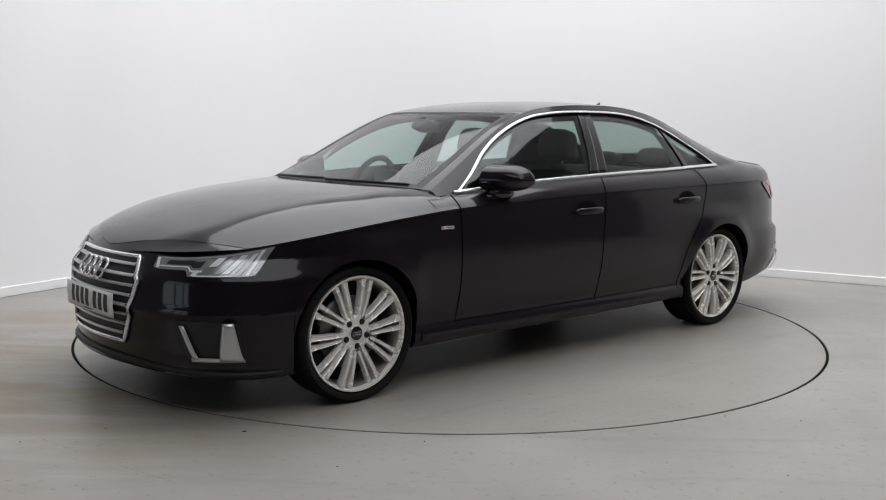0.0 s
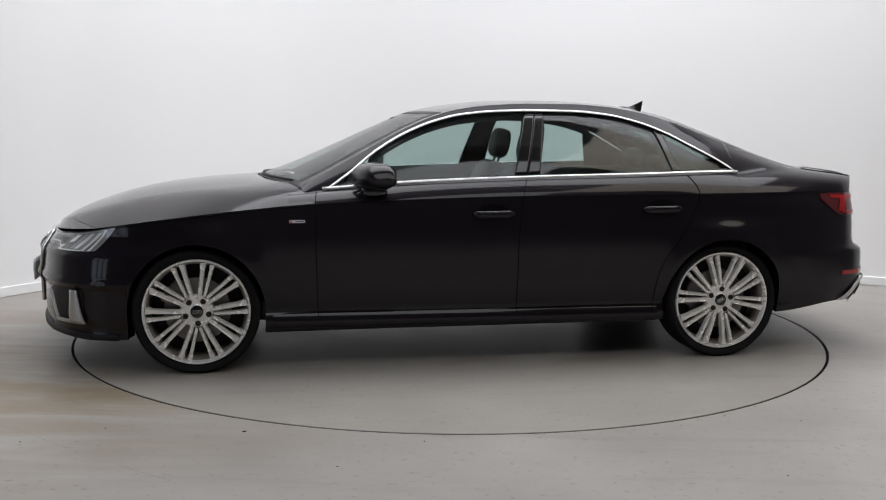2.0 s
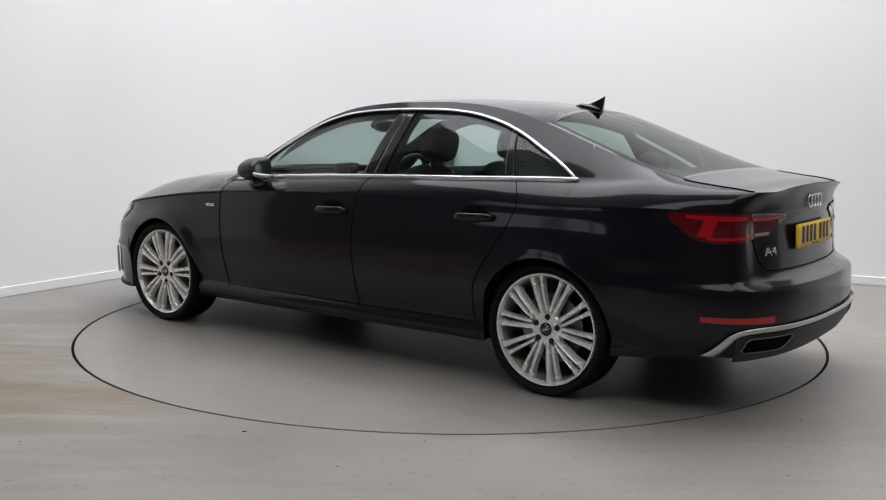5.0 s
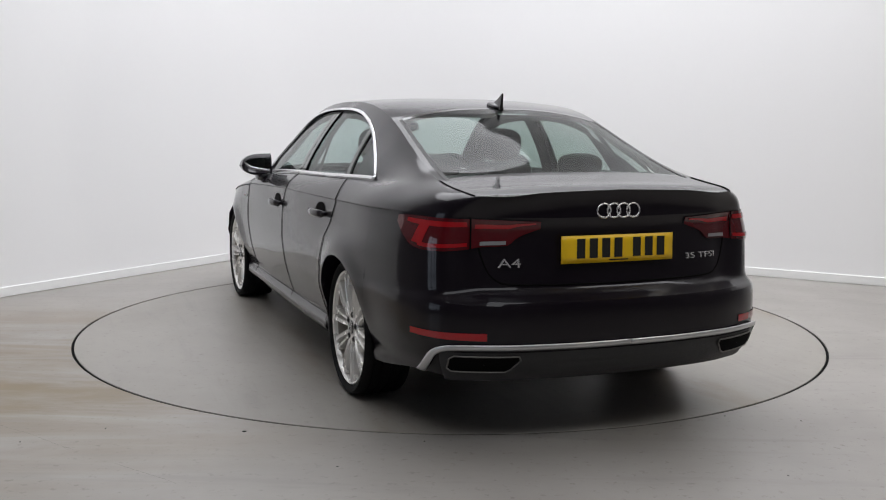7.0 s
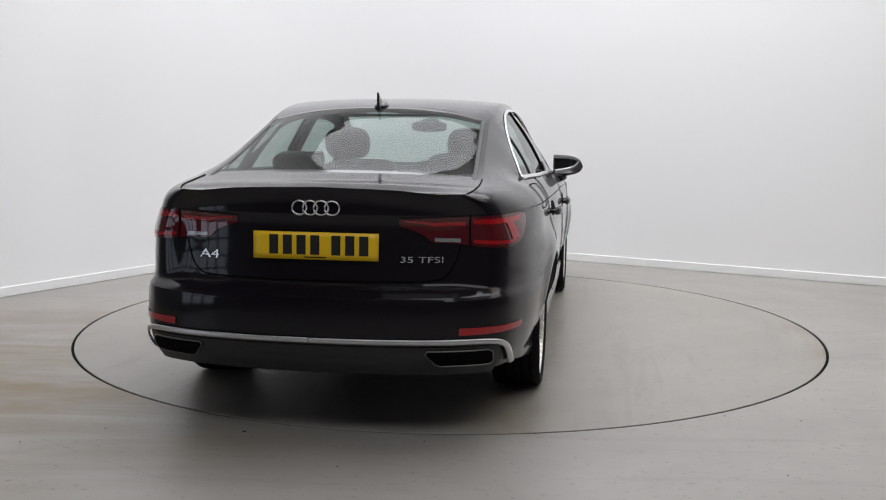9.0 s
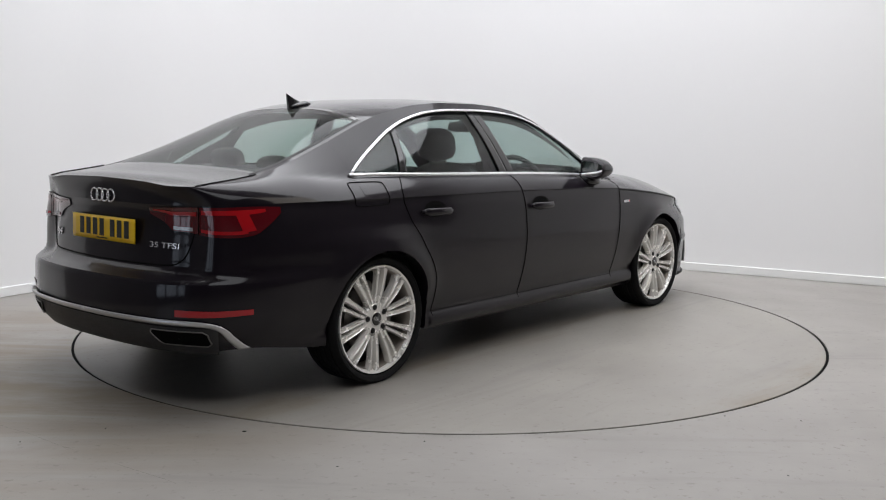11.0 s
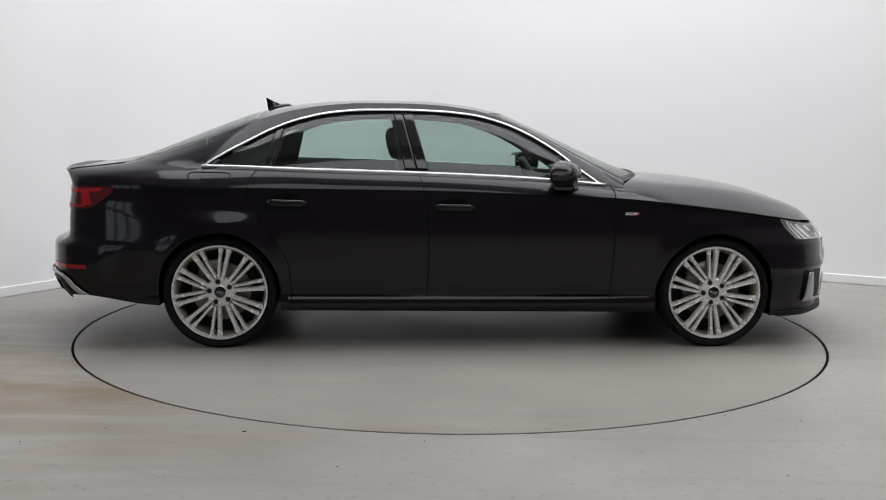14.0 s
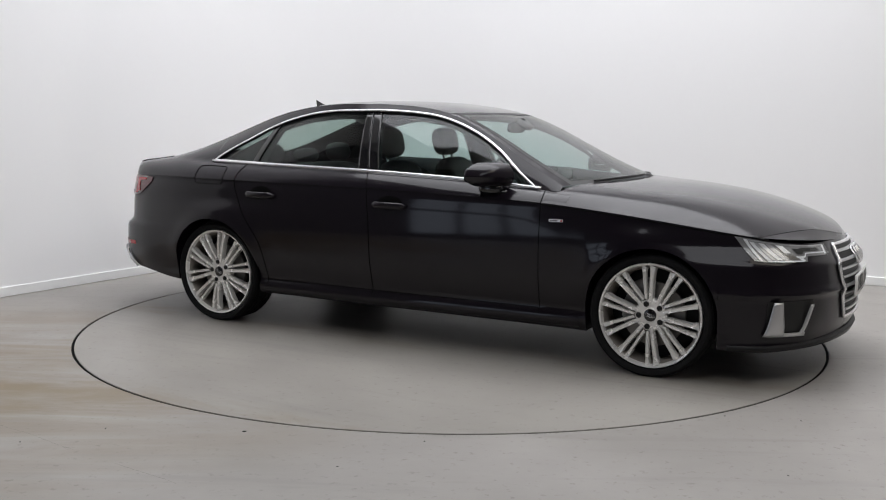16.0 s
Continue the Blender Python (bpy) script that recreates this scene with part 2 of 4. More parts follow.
# ---------------------------------------------------------------- room
# two straight walls meet behind the turntable in a wide round corner
def room():
    a, b = math.atan2(1.684, 1.0), math.atan2(-0.56, 1.0)
    da, db = Vector((math.cos(a), math.sin(a))), Vector((math.cos(b), math.sin(b)))
    corner = Vector((-1.129, 4.271))
    cut = 1.3
    line = [corner - da * 6.0]
    p0, p2 = corner - da * cut, corner + db * cut
    line += [p0 * (1 - t) ** 2 + corner * 2 * t * (1 - t) + p2 * t * t for t in [k / 24 for k in range(25)]]
    line += [corner + db * 9.0]
    back = [line[-1] + Vector((-1.2, -8.5)), line[0] + Vector((-0.4, -8.0))]

    def strip(pts, z0, z1, depth):
        rows = []
        for i, q in enumerate(pts):
            d = (pts[min(i + 1, len(pts) - 1)] - pts[max(i - 1, 0)]).normalized()
            out = Vector((-d.y, d.x))
            o = q + out * depth
            rows.append([(q.x, q.y, z0), (q.x, q.y, z1), (o.x, o.y, z1), (o.x, o.y, z0), (q.x, q.y, z0)])
        return grid(rows)
    def coved(pts, radius, depth):
        """Upright wall that bends into the ceiling in a round cove, added out of view to soften reflections."""
        rows = []
        for i, q in enumerate(pts):
            d = (pts[min(i + 1, len(pts) - 1)] - pts[max(i - 1, 0)]).normalized()
            out = Vector((-d.y, d.x))
            o = q + out * depth
            row = [(q.x, q.y, 0.0)]
            for a in [k * math.pi / 20 for k in range(11)]:
                p = q - out * radius * (1 - math.cos(a))
                row.append((p.x, p.y, CEILING - radius + radius * math.sin(a)))
            rows.append(row + [(o.x, o.y, CEILING), (o.x, o.y, 0.0), (q.x, q.y, 0.0)])
        return grid(rows)
    w = part("wall_back", coved(line, 0.8, 0.15), WALL, None)
    crisp(w)
    tagged(w, "smooth white painted studio wall with a rounded corner", "wall", kind="structure")
    far = part("wall_front", strip([line[-1]] + back + [line[0]], 0, CEILING, 0.15), HALLWALL, None)
    tagged(far, "plain dark grey hall wall behind the camera", "wall", kind="structure")
    crisp(far)
    # glazed hall door behind the camera, standing in the left wall
    turn = pose(-4.30, -4.3, 0, 0, 0, 87.1)
    door = new("door_1")
    door.matrix_world = turn
    for k in range(4):
        x = -1.08 + 0.72 * k
        part("door_stile", box(x - 0.035, x + 0.035, -0.03, 0.03, 0.0, 2.05), TRIM, door)
    for z in (0.13, 1.10, 2.02):
        part("door_rail", box(-1.11, 1.11, -0.028, 0.028, z - 0.05, z + 0.05), TRIM, door)
    tagged(door, "dark framed glazed hall door with daylight behind", "door", kind="structure")
    sk = strip([q for q in line], 0.0, 0.072, -0.014)
    s = part("baseboard", sk, SKIRT, None)
    crisp(s)
    rounded(s, 0.005)
    tagged(s, "low white gloss painted skirting board along the wall", "baseboard", kind="structure")
    floor_rows = []
    n = 160
    rim_out = 2.2596
    for k in range(n + 1):
        t = k * math.tau / n
        c, sn = math.cos(t), math.sin(t)
        big = 14.0
        floor_rows.append([(r * c, r * sn, 0.0) for r in (rim_out, 2.6, 3.5, 6, big)] )
    lip = []
    for k in range(n + 1):
        t = k * math.tau / n
        lip.append([(rim_out * math.cos(t), rim_out * math.sin(t), z) for z in (-0.08, 0.0)])
    f = part("floor", merge(grid(floor_rows), grid(lip)), FLOOR, None, smooth=False)
    tagged(f, "grey painted concrete floor with faint dirty stains", "floor", kind="structure")
    # both ceilings are out of view; the darker half dims reflections in the flanks
    for name, y0, y1, mat, text in (("ceiling", -2.9, 14, ROOFWHITE, "plain white studio ceiling"), ("ceiling_hall", -14, -2.9, HALLROOF, "dark grey hall ceiling")):
        c = part(name, ([(-14, y0, CEILING), (14, y0, CEILING), (14, y1, CEILING), (-14, y1, CEILING)], [(0, 1, 2, 3)]), mat, None, smooth=False)
        tagged(c, text, "ceiling", kind="structure")
    pit = part("turntable_pit", ([(-2.4, -2.4, -0.08), (2.4, -2.4, -0.08), (2.4, 2.4, -0.08), (-2.4, 2.4, -0.08)], [(0, 1, 2, 3)]), GAP, None, smooth=False)
    tagged(pit, "dark pit below the turntable gap", "pit", kind="structure")


room()


def turntable():
    rad = 2.2596 - 0.016
    n = 160
    rows = []
    for k in range(n + 1):
        t = k * math.tau / n
        rows.append([(r * math.cos(t), r * math.sin(t), z) for r, z in ((0.0005, 0.0), (0.8, 0.0), (1.6, 0.0), (rad - 0.002, 0.0), (rad, -0.002), (rad, -0.05))])
    ob = new("turntable")
    crisp(part("deck", grid(rows), DISC, ob, "grey painted round deck"))
    # black ring added in the gap round the deck, so its line stays dark
    gap_ring = [[(r * math.cos(t), r * math.sin(t), z) for r, z in ((rad + 0.0005, -0.03), (rad + 0.0005, -0.004), (rad + 0.014, -0.004), (rad + 0.014, -0.03))] for t in [k * math.tau / n for k in range(n + 1)]]
    part("gap_fill", grid(gap_ring), GAP, ob, "black ring that keeps the gap round the deck dark")
    return tagged(ob, "round flush turntable disc painted floor grey", "turntable")


TABLE = turntable()

import functools

# ---------------------------------------------------------------- car: key lines of the body
# car space: x forward, y to its left, z up, origin on the ground midway between the axles
AXLE_F, AXLE_R, HUB_Z, ARCH_R = 1.41, -1.41, 0.316, 0.342
PLAN = [(2.290, 0.0), (2.272, 0.22), (2.215, 0.45), (2.115, 0.65), (1.955, 0.80), (1.76, 0.872), (1.41, 0.905), (0.95, 0.900), (0.3, 0.904),
        (-0.5, 0.908), (-1.0, 0.908), (-1.41, 0.912), (-1.80, 0.888), (-2.10, 0.835), (-2.30, 0.745), (-2.405, 0.56), (-2.455, 0.30), (-2.468, 0.0)]


def plan_curve(n=1200):
    pts = np.array([(x, -y) for x, y in PLAN[3:0:-1]] + PLAN + [(x, -y) for x, y in PLAN[-2:-5:-1]])
    d = np.concatenate([[0], np.cumsum(np.sqrt(np.hypot(*np.diff(pts, axis=0).T)))])
    out = []
    for i in range(3, 3 + len(PLAN) - 1):
        p0, p1, p2, p3 = pts[i - 1:i + 3]
        t0, t1, t2, t3 = d[i - 1:i + 3]
        for t in np.linspace(t1, t2, n // len(PLAN), endpoint=False):
            a1 = (t1 - t) / (t1 - t0) * p0 + (t - t0) / (t1 - t0) * p1
            a2 = (t2 - t) / (t2 - t1) * p1 + (t - t1) / (t2 - t1) * p2
            a3 = (t3 - t) / (t3 - t2) * p2 + (t - t2) / (t3 - t2) * p3
            b1 = (t2 - t) / (t2 - t0) * a1 + (t - t0) / (t2 - t0) * a2
            b2 = (t3 - t) / (t3 - t1) * a2 + (t - t1) / (t3 - t1) * a3
            out.append((t2 - t) / (t2 - t1) * b1 + (t - t1) / (t2 - t1) * b2)
    out.append(pts[3 + len(PLAN) - 1])
    out = np.array(out)
    dist = np.concatenate([[0], np.cumsum(np.hypot(*np.diff(out, axis=0).T))])
    tan = np.gradient(out, dist, axis=0)
    tan /= np.hypot(*tan.T)[:, None]
    return out, np.stack([-tan[:, 1], tan[:, 0]], 1) * -1.0, dist


PC, PN, PS = plan_curve()
if PN[len(PN) // 2][1] < 0:
    PN = -PN
SMAX = float(PS[-1])
# the same curve at even steps, for quick look-up
EVEN = 1500
_even = np.linspace(0, SMAX, EVEN + 1)
TABLE_XY = np.stack([np.interp(_even, PS, c) for c in (PC[:, 0], PC[:, 1], PN[:, 0], PN[:, 1])], 1).tolist()


def plan_at(s):
    k = min(max(s, 0.0), SMAX) / SMAX * EVEN
    i = min(int(k), EVEN - 1)
    k -= i
    return [a + (b - a) * k for a, b in zip(TABLE_XY[i], TABLE_XY[i + 1])]


SHOULDER_Z = smooth_curve([(2.29, 0.690), (2.20, 0.690), (2.08, 0.703), (1.95, 0.722), (1.79, 0.747), (1.6, 0.775), (1.18, 0.827), (0.81, 0.860), (0.32, 0.880), (-0.265, 0.896),
                           (-1.258, 0.905), (-1.94, 0.912), (-2.20, 0.908), (-2.468, 0.900)])
BOTTOM_Z = smooth_curve([(2.29, 0.192), (2.1, 0.180), (1.95, 0.170), (1.7, 0.18), (1.0, 0.195), (-1.1, 0.215), (-1.8, 0.24), (-2.2, 0.285), (-2.468, 0.26)])
FRONT_IN = smooth_curve([(0.13, 0.05), (0.16, 0.030), (0.185, 0.014), (0.215, 0.022), (0.3, 0.012), (0.42, 0.010), (0.455, -0.006), (0.49, 0.006), (0.55, 0.012), (0.585, 0.016), (0.63, 0.045), (0.69, 0.085)])
DOOR_IN = smooth_curve([(0.18, 0.085), (0.235, 0.050), (0.27, 0.048), (0.30, 0.062), (0.36, 0.045), (0.50, 0.012), (0.64, 0.0), (0.75, 0.002), (0.84, 0.010), (0.895, 0.022)])
REAR_IN = smooth_curve([(0.2, 0.11), (0.26, 0.07), (0.31, 0.03), (0.36, 0.008), (0.42, 0.0), (0.565, 0.005), (0.582, 0.014), (0.602, 0.066), (0.625, 0.095), (0.72, 0.110), (0.82, 0.122), (0.86, 0.122), (0.90, 0.112)])
REAR_SIDE_IN = smooth_curve([(0.2, 0.10), (0.27, 0.05), (0.36, 0.012), (0.46, 0.0), (0.56, 0.003), (0.585, 0.010), (0.60, 0.020), (0.63, 0.026), (0.70, 0.028), (0.80, 0.035), (0.90, 0.065)])


def step(a, b, x):
    t = min(max((x - a) / (b - a), 0.0), 1.0)
    return t * t * (3 - 2 * t)


def inset(x, y, z):
    f, r = step(1.05, 2.05, x), step(-1.5, -2.25, x)
    c = step(0.84, 0.58, y)
    rear = REAR_IN(z) * c + REAR_SIDE_IN(z) * (1 - c)
    side = DOOR_IN(z)
    # flared lips over the wheels
    for ax in (AXLE_F, AXLE_R):
        d = math.hypot(x - ax, z - HUB_Z)
        side -= 0.016 * math.exp(-((d - ARCH_R) / 0.07) ** 2) * step(0.3, 0.5, z)
        side += 0.025 * math.exp(-((x - ax) / 0.42) ** 2) * step(0.70, 0.80, z) * step(1.05, 0.86, z)
    return (side * (1 - f) + FRONT_IN(z) * f) * (1 - r) + rear * r


def skin(s, z, off=0.0):
    """The point of the body's side at the arc s of the plan curve and the height z."""
    x, y, nx, ny = plan_at(float(s))
    k = off - inset(x, y, float(z))
    return (x + nx * k, max(y + ny * k, 0.0), z)


MINUS_X = -PC[:, 0]
S_FRONT = np.interp(0.0, -PC[:, 0] + 1.5, PS)
S_REAR = np.interp(0.0, -PC[:, 0] - 1.6, PS)


def at_x(x, z, off=0.0):
    s = float(np.interp(-x, MINUS_X, PS))
    for _ in range(3):
        s += (skin(s, z)[0] - x)
    return skin(s, z, off)


@functools.lru_cache(maxsize=None)
def width_table(z, front):
    ss = np.linspace(0, S_FRONT, 160) if front else np.linspace(SMAX, S_REAR, 160)
    return np.array([skin(q, z)[1] for q in ss]), ss


def s_at(y, z, front):
    """The plan arc at which the front or the tail is y wide at the height z."""
    ys, ss = width_table(round(float(z), 2), front)
    s = float(np.interp(abs(y), ys, ss))
    d = 1e-3
    for _ in range(2):
        y0 = skin(s, z)[1]
        slope = (skin(s + d, z)[1] - y0) / d
        if abs(slope) > 0.2:
            s = min(max(s + (abs(y) - y0) / slope, 0.0), SMAX)
    return s


def nose(y, z, off=0.0):
    """The point of the front at the width y."""
    return skin(s_at(y, z, True), z, off)


def tail(y, z, off=0.0):
    return skin(s_at(y, z, False), z, off)


def signed(q, y):
    return (q[0], q[1] if y >= 0 else -q[1], q[2])


# upper lines
BELT_Y = smooth_curve([(1.0, 0.775), (0.76, 0.785), (0.3, 0.806), (-0.3, 0.812), (-0.9, 0.806), (-1.45, 0.765), (-1.75, 0.715), (-2.0, 0.672), (-2.2, 0.645), (-2.40, 0.60)])
BELT_Z = smooth_curve([(1.0, 0.905), (0.76, 0.922), (0.3, 0.957), (-0.3, 0.981), (-0.9, 0.996), (-1.5, 1.010), (-1.75, 1.010), (-2.0, 1.000), (-2.2, 0.985), (-2.40, 0.962)])
RAIL_Z = smooth_curve([(0.88, 0.940), (0.76, 1.004), (0.6, 1.090), (0.45, 1.174), (0.3, 1.251), (0.16, 1.309), (0.0, 1.350), (-0.2, 1.372), (-0.4, 1.380), (-0.6, 1.380), (-0.8, 1.368),
                       (-1.0, 1.338), (-1.15, 1.300), (-1.3, 1.248), (-1.505, 1.170), (-1.65, 1.118), (-1.8, 1.070), (-1.95, 1.033), (-2.0, 1.024)])
RAIL_Y = smooth_curve([(0.88, 0.735), (0.6, 0.675), (0.3, 0.615), (0.0, 0.580), (-0.4, 0.570), (-0.8, 0.566), (-1.2, 0.570), (-1.505, 0.590), (-1.65, 0.601), (-1.8, 0.614), (-1.95, 0.625), (-2.0, 0.628)])
MID_X = smooth_curve([(0.88, 1.10), (0.10, 0.215), (-0.4, -0.40), (-1.25, -1.22), (-2.0, -2.03)])
MID_Z = smooth_curve([(1.10, 0.962), (0.95, 1.016), (0.7, 1.124), (0.45, 1.238), (0.215, 1.334), (0.0, 1.378), (-0.25, 1.402), (-0.5, 1.406), (-0.8, 1.396), (-1.05, 1.371), (-1.22, 1.340),
                      (-1.5, 1.243), (-1.74, 1.146), (-1.9, 1.082), (-2.03, 1.036)])


def side_glass(x, z, off=0.0):
    """The side of the cabin between belt and roof rail."""
    zb, ze = BELT_Z(x), RAIL_Z(x)
    t = (z - zb) / max(ze - zb, 0.012)
    y = BELT_Y(x) + (RAIL_Y(x) - BELT_Y(x)) * t + 0.022 * 4 * t * (1 - t) * min(1.0, (ze - zb) / 0.2)
    return (x, y + off * 0.9, z + off * 0.35)


def top_skin(xe, s, off=0.0):
    """Windscreen, roof and rear window: xe along the rail, s across from -1 to 1."""
    xc = MID_X(xe)
    ze, zc = RAIL_Z(xe), MID_Z(xc)
    k = abs(s)
    return (xe + (xc - xe) * (1 - k ** 2), RAIL_Y(xe) * s, ze + (zc - ze) * (1 - k ** 2.6) + off)


def hood_skin(x, s, off=0.0):
    """The bonnet from shut line to shut line; s across, from -1 to 1."""
    q = at_x(x, SHOULDER_Z(x))
    zc = HOOD_Z(x)
    k = abs(s)
    ze = q[2]
    # gently crowned between two creases, falling away outside them
    kc = 0.72 - 0.08 * step(1.0, 1.9, x)
    drop = 0.26 * (k / kc) ** 2 if k < kc else 0.26 + 0.74 * ((k - kc) / (1 - kc)) ** 1.25
    w = step(0.85, 1.25, x)
    drop = drop * w + k ** 5.8 * (1 - w)
    z = ze + (zc - ze) * (1 - drop)
    return (x, q[1] * s, z + off)


HOOD_Z = smooth_curve([(0.8, 0.972), (0.9, 0.968), (1.13, 0.962), (1.3, 0.953), (1.45, 0.940), (1.6, 0.920), (1.76, 0.889), (1.94, 0.836), (2.05, 0.795), (2.12, 0.760), (2.17, 0.728), (2.205, 0.697)])


def frac(a, b, n):
    return [a + (b - a) * i / n for i in range(n + 1)]


# ---------------------------------------------------------------- car: body shell
CAR = new("car")
tagged(CAR, "black metallic saloon car with multi-spoke alloy wheels, parked on the turntable", "car")


def stations():
    """Plan stations with the height of the lower edge; two at one place where a wheel arch begins."""
    sx = lambda x: float(np.interp(-x, -PC[:, 0], PS))
    marks = []
    for ax in (AXLE_F, AXLE_R):
        marks.append((ax + ARCH_R, ax - ARCH_R, ax))
    out = []
    segs = [(0.0, sx(marks[0][0]), None, 46), (sx(marks[0][0]), sx(marks[0][1]), AXLE_F, 40), (sx(marks[0][1]), sx(marks[1][0]), None, 60),
            (sx(marks[1][0]), sx(marks[1][1]), AXLE_R, 40), (sx(marks[1][1]), SMAX, None, 46)]
    for a, b, ax, n in segs:
        for i in range(n + 1):
            t = i / n
            if ax is not None:
                t = 0.5 - 0.5 * math.cos(math.pi * t)
            s = a + (b - a) * t
            x = float(np.interp(s, PS, PC[:, 0]))
            z = float(BOTTOM_Z(x))
            if ax is not None:
                z = HUB_Z + math.sqrt(max(ARCH_R ** 2 - (x - ax) ** 2, 0))
            out.append((s, x, z))
    return out


def lower_shell():
    rows, ribs = [], []
    for s, x, zb in stations():
        zt = float(SHOULDER_Z(x))
        row = [skin(s, zb + (zt - zb) * j / 44) for j in range(45)]
        # a lip that turns inwards along the lower edge
        a = np.array(row[0])
        nx, ny = np.interp(s, PS, PN[:, 0]), np.interp(s, PS, PN[:, 1])
        row = [tuple(a - np.array((nx, ny, 0)) * d + np.array((0, 0, 0.004))) for d in (0.09, 0.02)] + row
        rows.append(row)
    left = grid(rows)
    return merge(left, mirrored(left))


crisp(part("body", lower_shell(), PAINT, CAR, "black metallic painted lower body"), 28)


def upper_bands():
    rows = []
    for x in frac(0.95, -1.505, 66):
        a = np.array(at_x(x, float(SHOULDER_Z(x))))
        b = np.array((x, float(BELT_Y(x)), float(BELT_Z(x))))
        row = []
        for t in frac(0, 1, 12):
            p = a * (1 - t) + b * t
            bulge = 0.010 * 4 * t * (1 - t) * (1 + 1.5 * step(-1.3, -2.0, x))
            p = p + np.array((0, 0.75, 0.65)) * (bulge - (0.004 if x > 0.815 else 0.0))
            row.append(tuple(p))
        rows.append(row)
    return grid(rows)


for sheet in (upper_bands(), mirrored(upper_bands())):
    crisp(part("shoulder_panel", sheet, PAINT, CAR), 28)


def hood():
    rows = []
    for u in frac(0, 1, 44):
        row = []
        for s in [math.sin(k * math.pi / 2) for k in frac(-1, 1, 44)]:
            back = 0.81 + 0.30 * (1 - abs(s) ** 1.8)
            front = FRONT_EDGE(abs(s))
            x = back + (front - back) * u
            row.append(hood_skin(x, s))
        rows.append(row)
    return grid(rows)


# the bonnet's front edge follows the nose
FRONT_EDGE = smooth_curve([(0.0, 2.200), (0.3, 2.185), (0.55, 2.145), (0.75, 2.07), (0.9, 1.98), (1.0, 1.90)])
crisp(part("bonnet", hood(), PAINT, CAR), 28)


def nose_cap():
    """Closes the nose between the front edge of the bonnet and the top of the front."""
    rows = []
    for k in frac(0, 1, 40):
        s = math.sin(k * math.pi / 2)
        a = np.array(hood_skin(float(FRONT_EDGE(s)), s))
        b = np.array(nose(a[1], float(SHOULDER_Z(a[0]))))
        if a[0] > b[0] + 0.02:
            b[0] = a[0]
        rows.append([tuple(a * (1 - t) + b * t - np.array((0, 0, 0.002))) for t in frac(0, 1, 4)])
    left = grid(rows)
    return merge(left, mirrored(left))


part("nose_panel", nose_cap(), PAINT, CAR)


def top_sheet(x0, x1, s0, s1, n=30, m=24, off=0.0):
    return grid([[top_skin(x, s, off) for s in frac(s0, s1, m)] for x in frac(x0, x1, n)])


WS_TOP, RW_TOP = 0.10, -1.235
part("roof", top_sheet(WS_TOP, RW_TOP, -1, 1, 40, 36), PAINT, CAR)
part("windscreen", top_sheet(0.88, WS_TOP - 0.0, -0.93, 0.93, 24, 30), GLASS, CAR, "clear laminated windscreen")
part("rear_window", top_sheet(RW_TOP, -1.94, -0.955, 0.955, 24, 30), REARGLASS, CAR, "tinted rear window with heating lines")
a_post = top_sheet(0.88, WS_TOP, 0.925, 1, 24, 4)
part("windscreen_pillar", a_post, PAINT, CAR)
part("windscreen_pillar", mirrored(a_post), PAINT, CAR)
c_post = top_sheet(RW_TOP, -2.0, 0.95, 1, 24, 4)
part("rear_pillar", c_post, PAINT, CAR)
part("rear_pillar", mirrored(c_post), PAINT, CAR)
part("rear_window_surround", top_sheet(-1.935, -2.0, -0.955, 0.955, 4, 24), GLOSSBLACK, CAR)


# the edge along C-pillar, boot lid side and boot lip, keyed by the plan position of the side below it
def ring_s(x, y=None):
    i = int(np.argmin(np.hypot(PC[:, 0] - x, (PC[:, 1] - y) if y is not None else 0 * PC[:, 1])))
    return float(PS[i])


RING = [(ring_s(-1.505), -1.505, 0.590, 1.170), (ring_s(-1.65), -1.65, 0.601, 1.118), (ring_s(-1.8), -1.80, 0.614, 1.070), (ring_s(-1.95), -1.95, 0.625, 1.033),
        (ring_s(-2.1), -2.10, 0.630, 1.012), (ring_s(-2.22), -2.21, 0.624, 1.000), (ring_s(-2.32, 0.73), -2.295, 0.598, 0.988), (ring_s(-2.385, 0.61), -2.338, 0.510, 0.988),
        (ring_s(-2.44, 0.40), -2.358, 0.330, 1.002), (SMAX, -2.368, 0.0, 1.011)]
RING_X, RING_Y, RING_Z = (smooth_curve([(r[0], r[k]) for r in RING]) for k in (1, 2, 3))


def band_point(x, z, off=0.0):
    """The side between sill and belt, over the crease."""
    zs = float(SHOULDER_Z(x))
    if z <= zs:
        return at_x(x, z, off)
    a, b = np.array(at_x(x, zs)), np.array((x, float(BELT_Y(x)), float(BELT_Z(x))))
    t = (z - zs) / (b[2] - zs)
    p = a * (1 - t) + b * t + np.array((0, 0.75, 0.65)) * (0.04 * t * (1 - t) * (1 + 1.5 * step(-1.3, -2.0, x)) + off)
    return tuple(p)


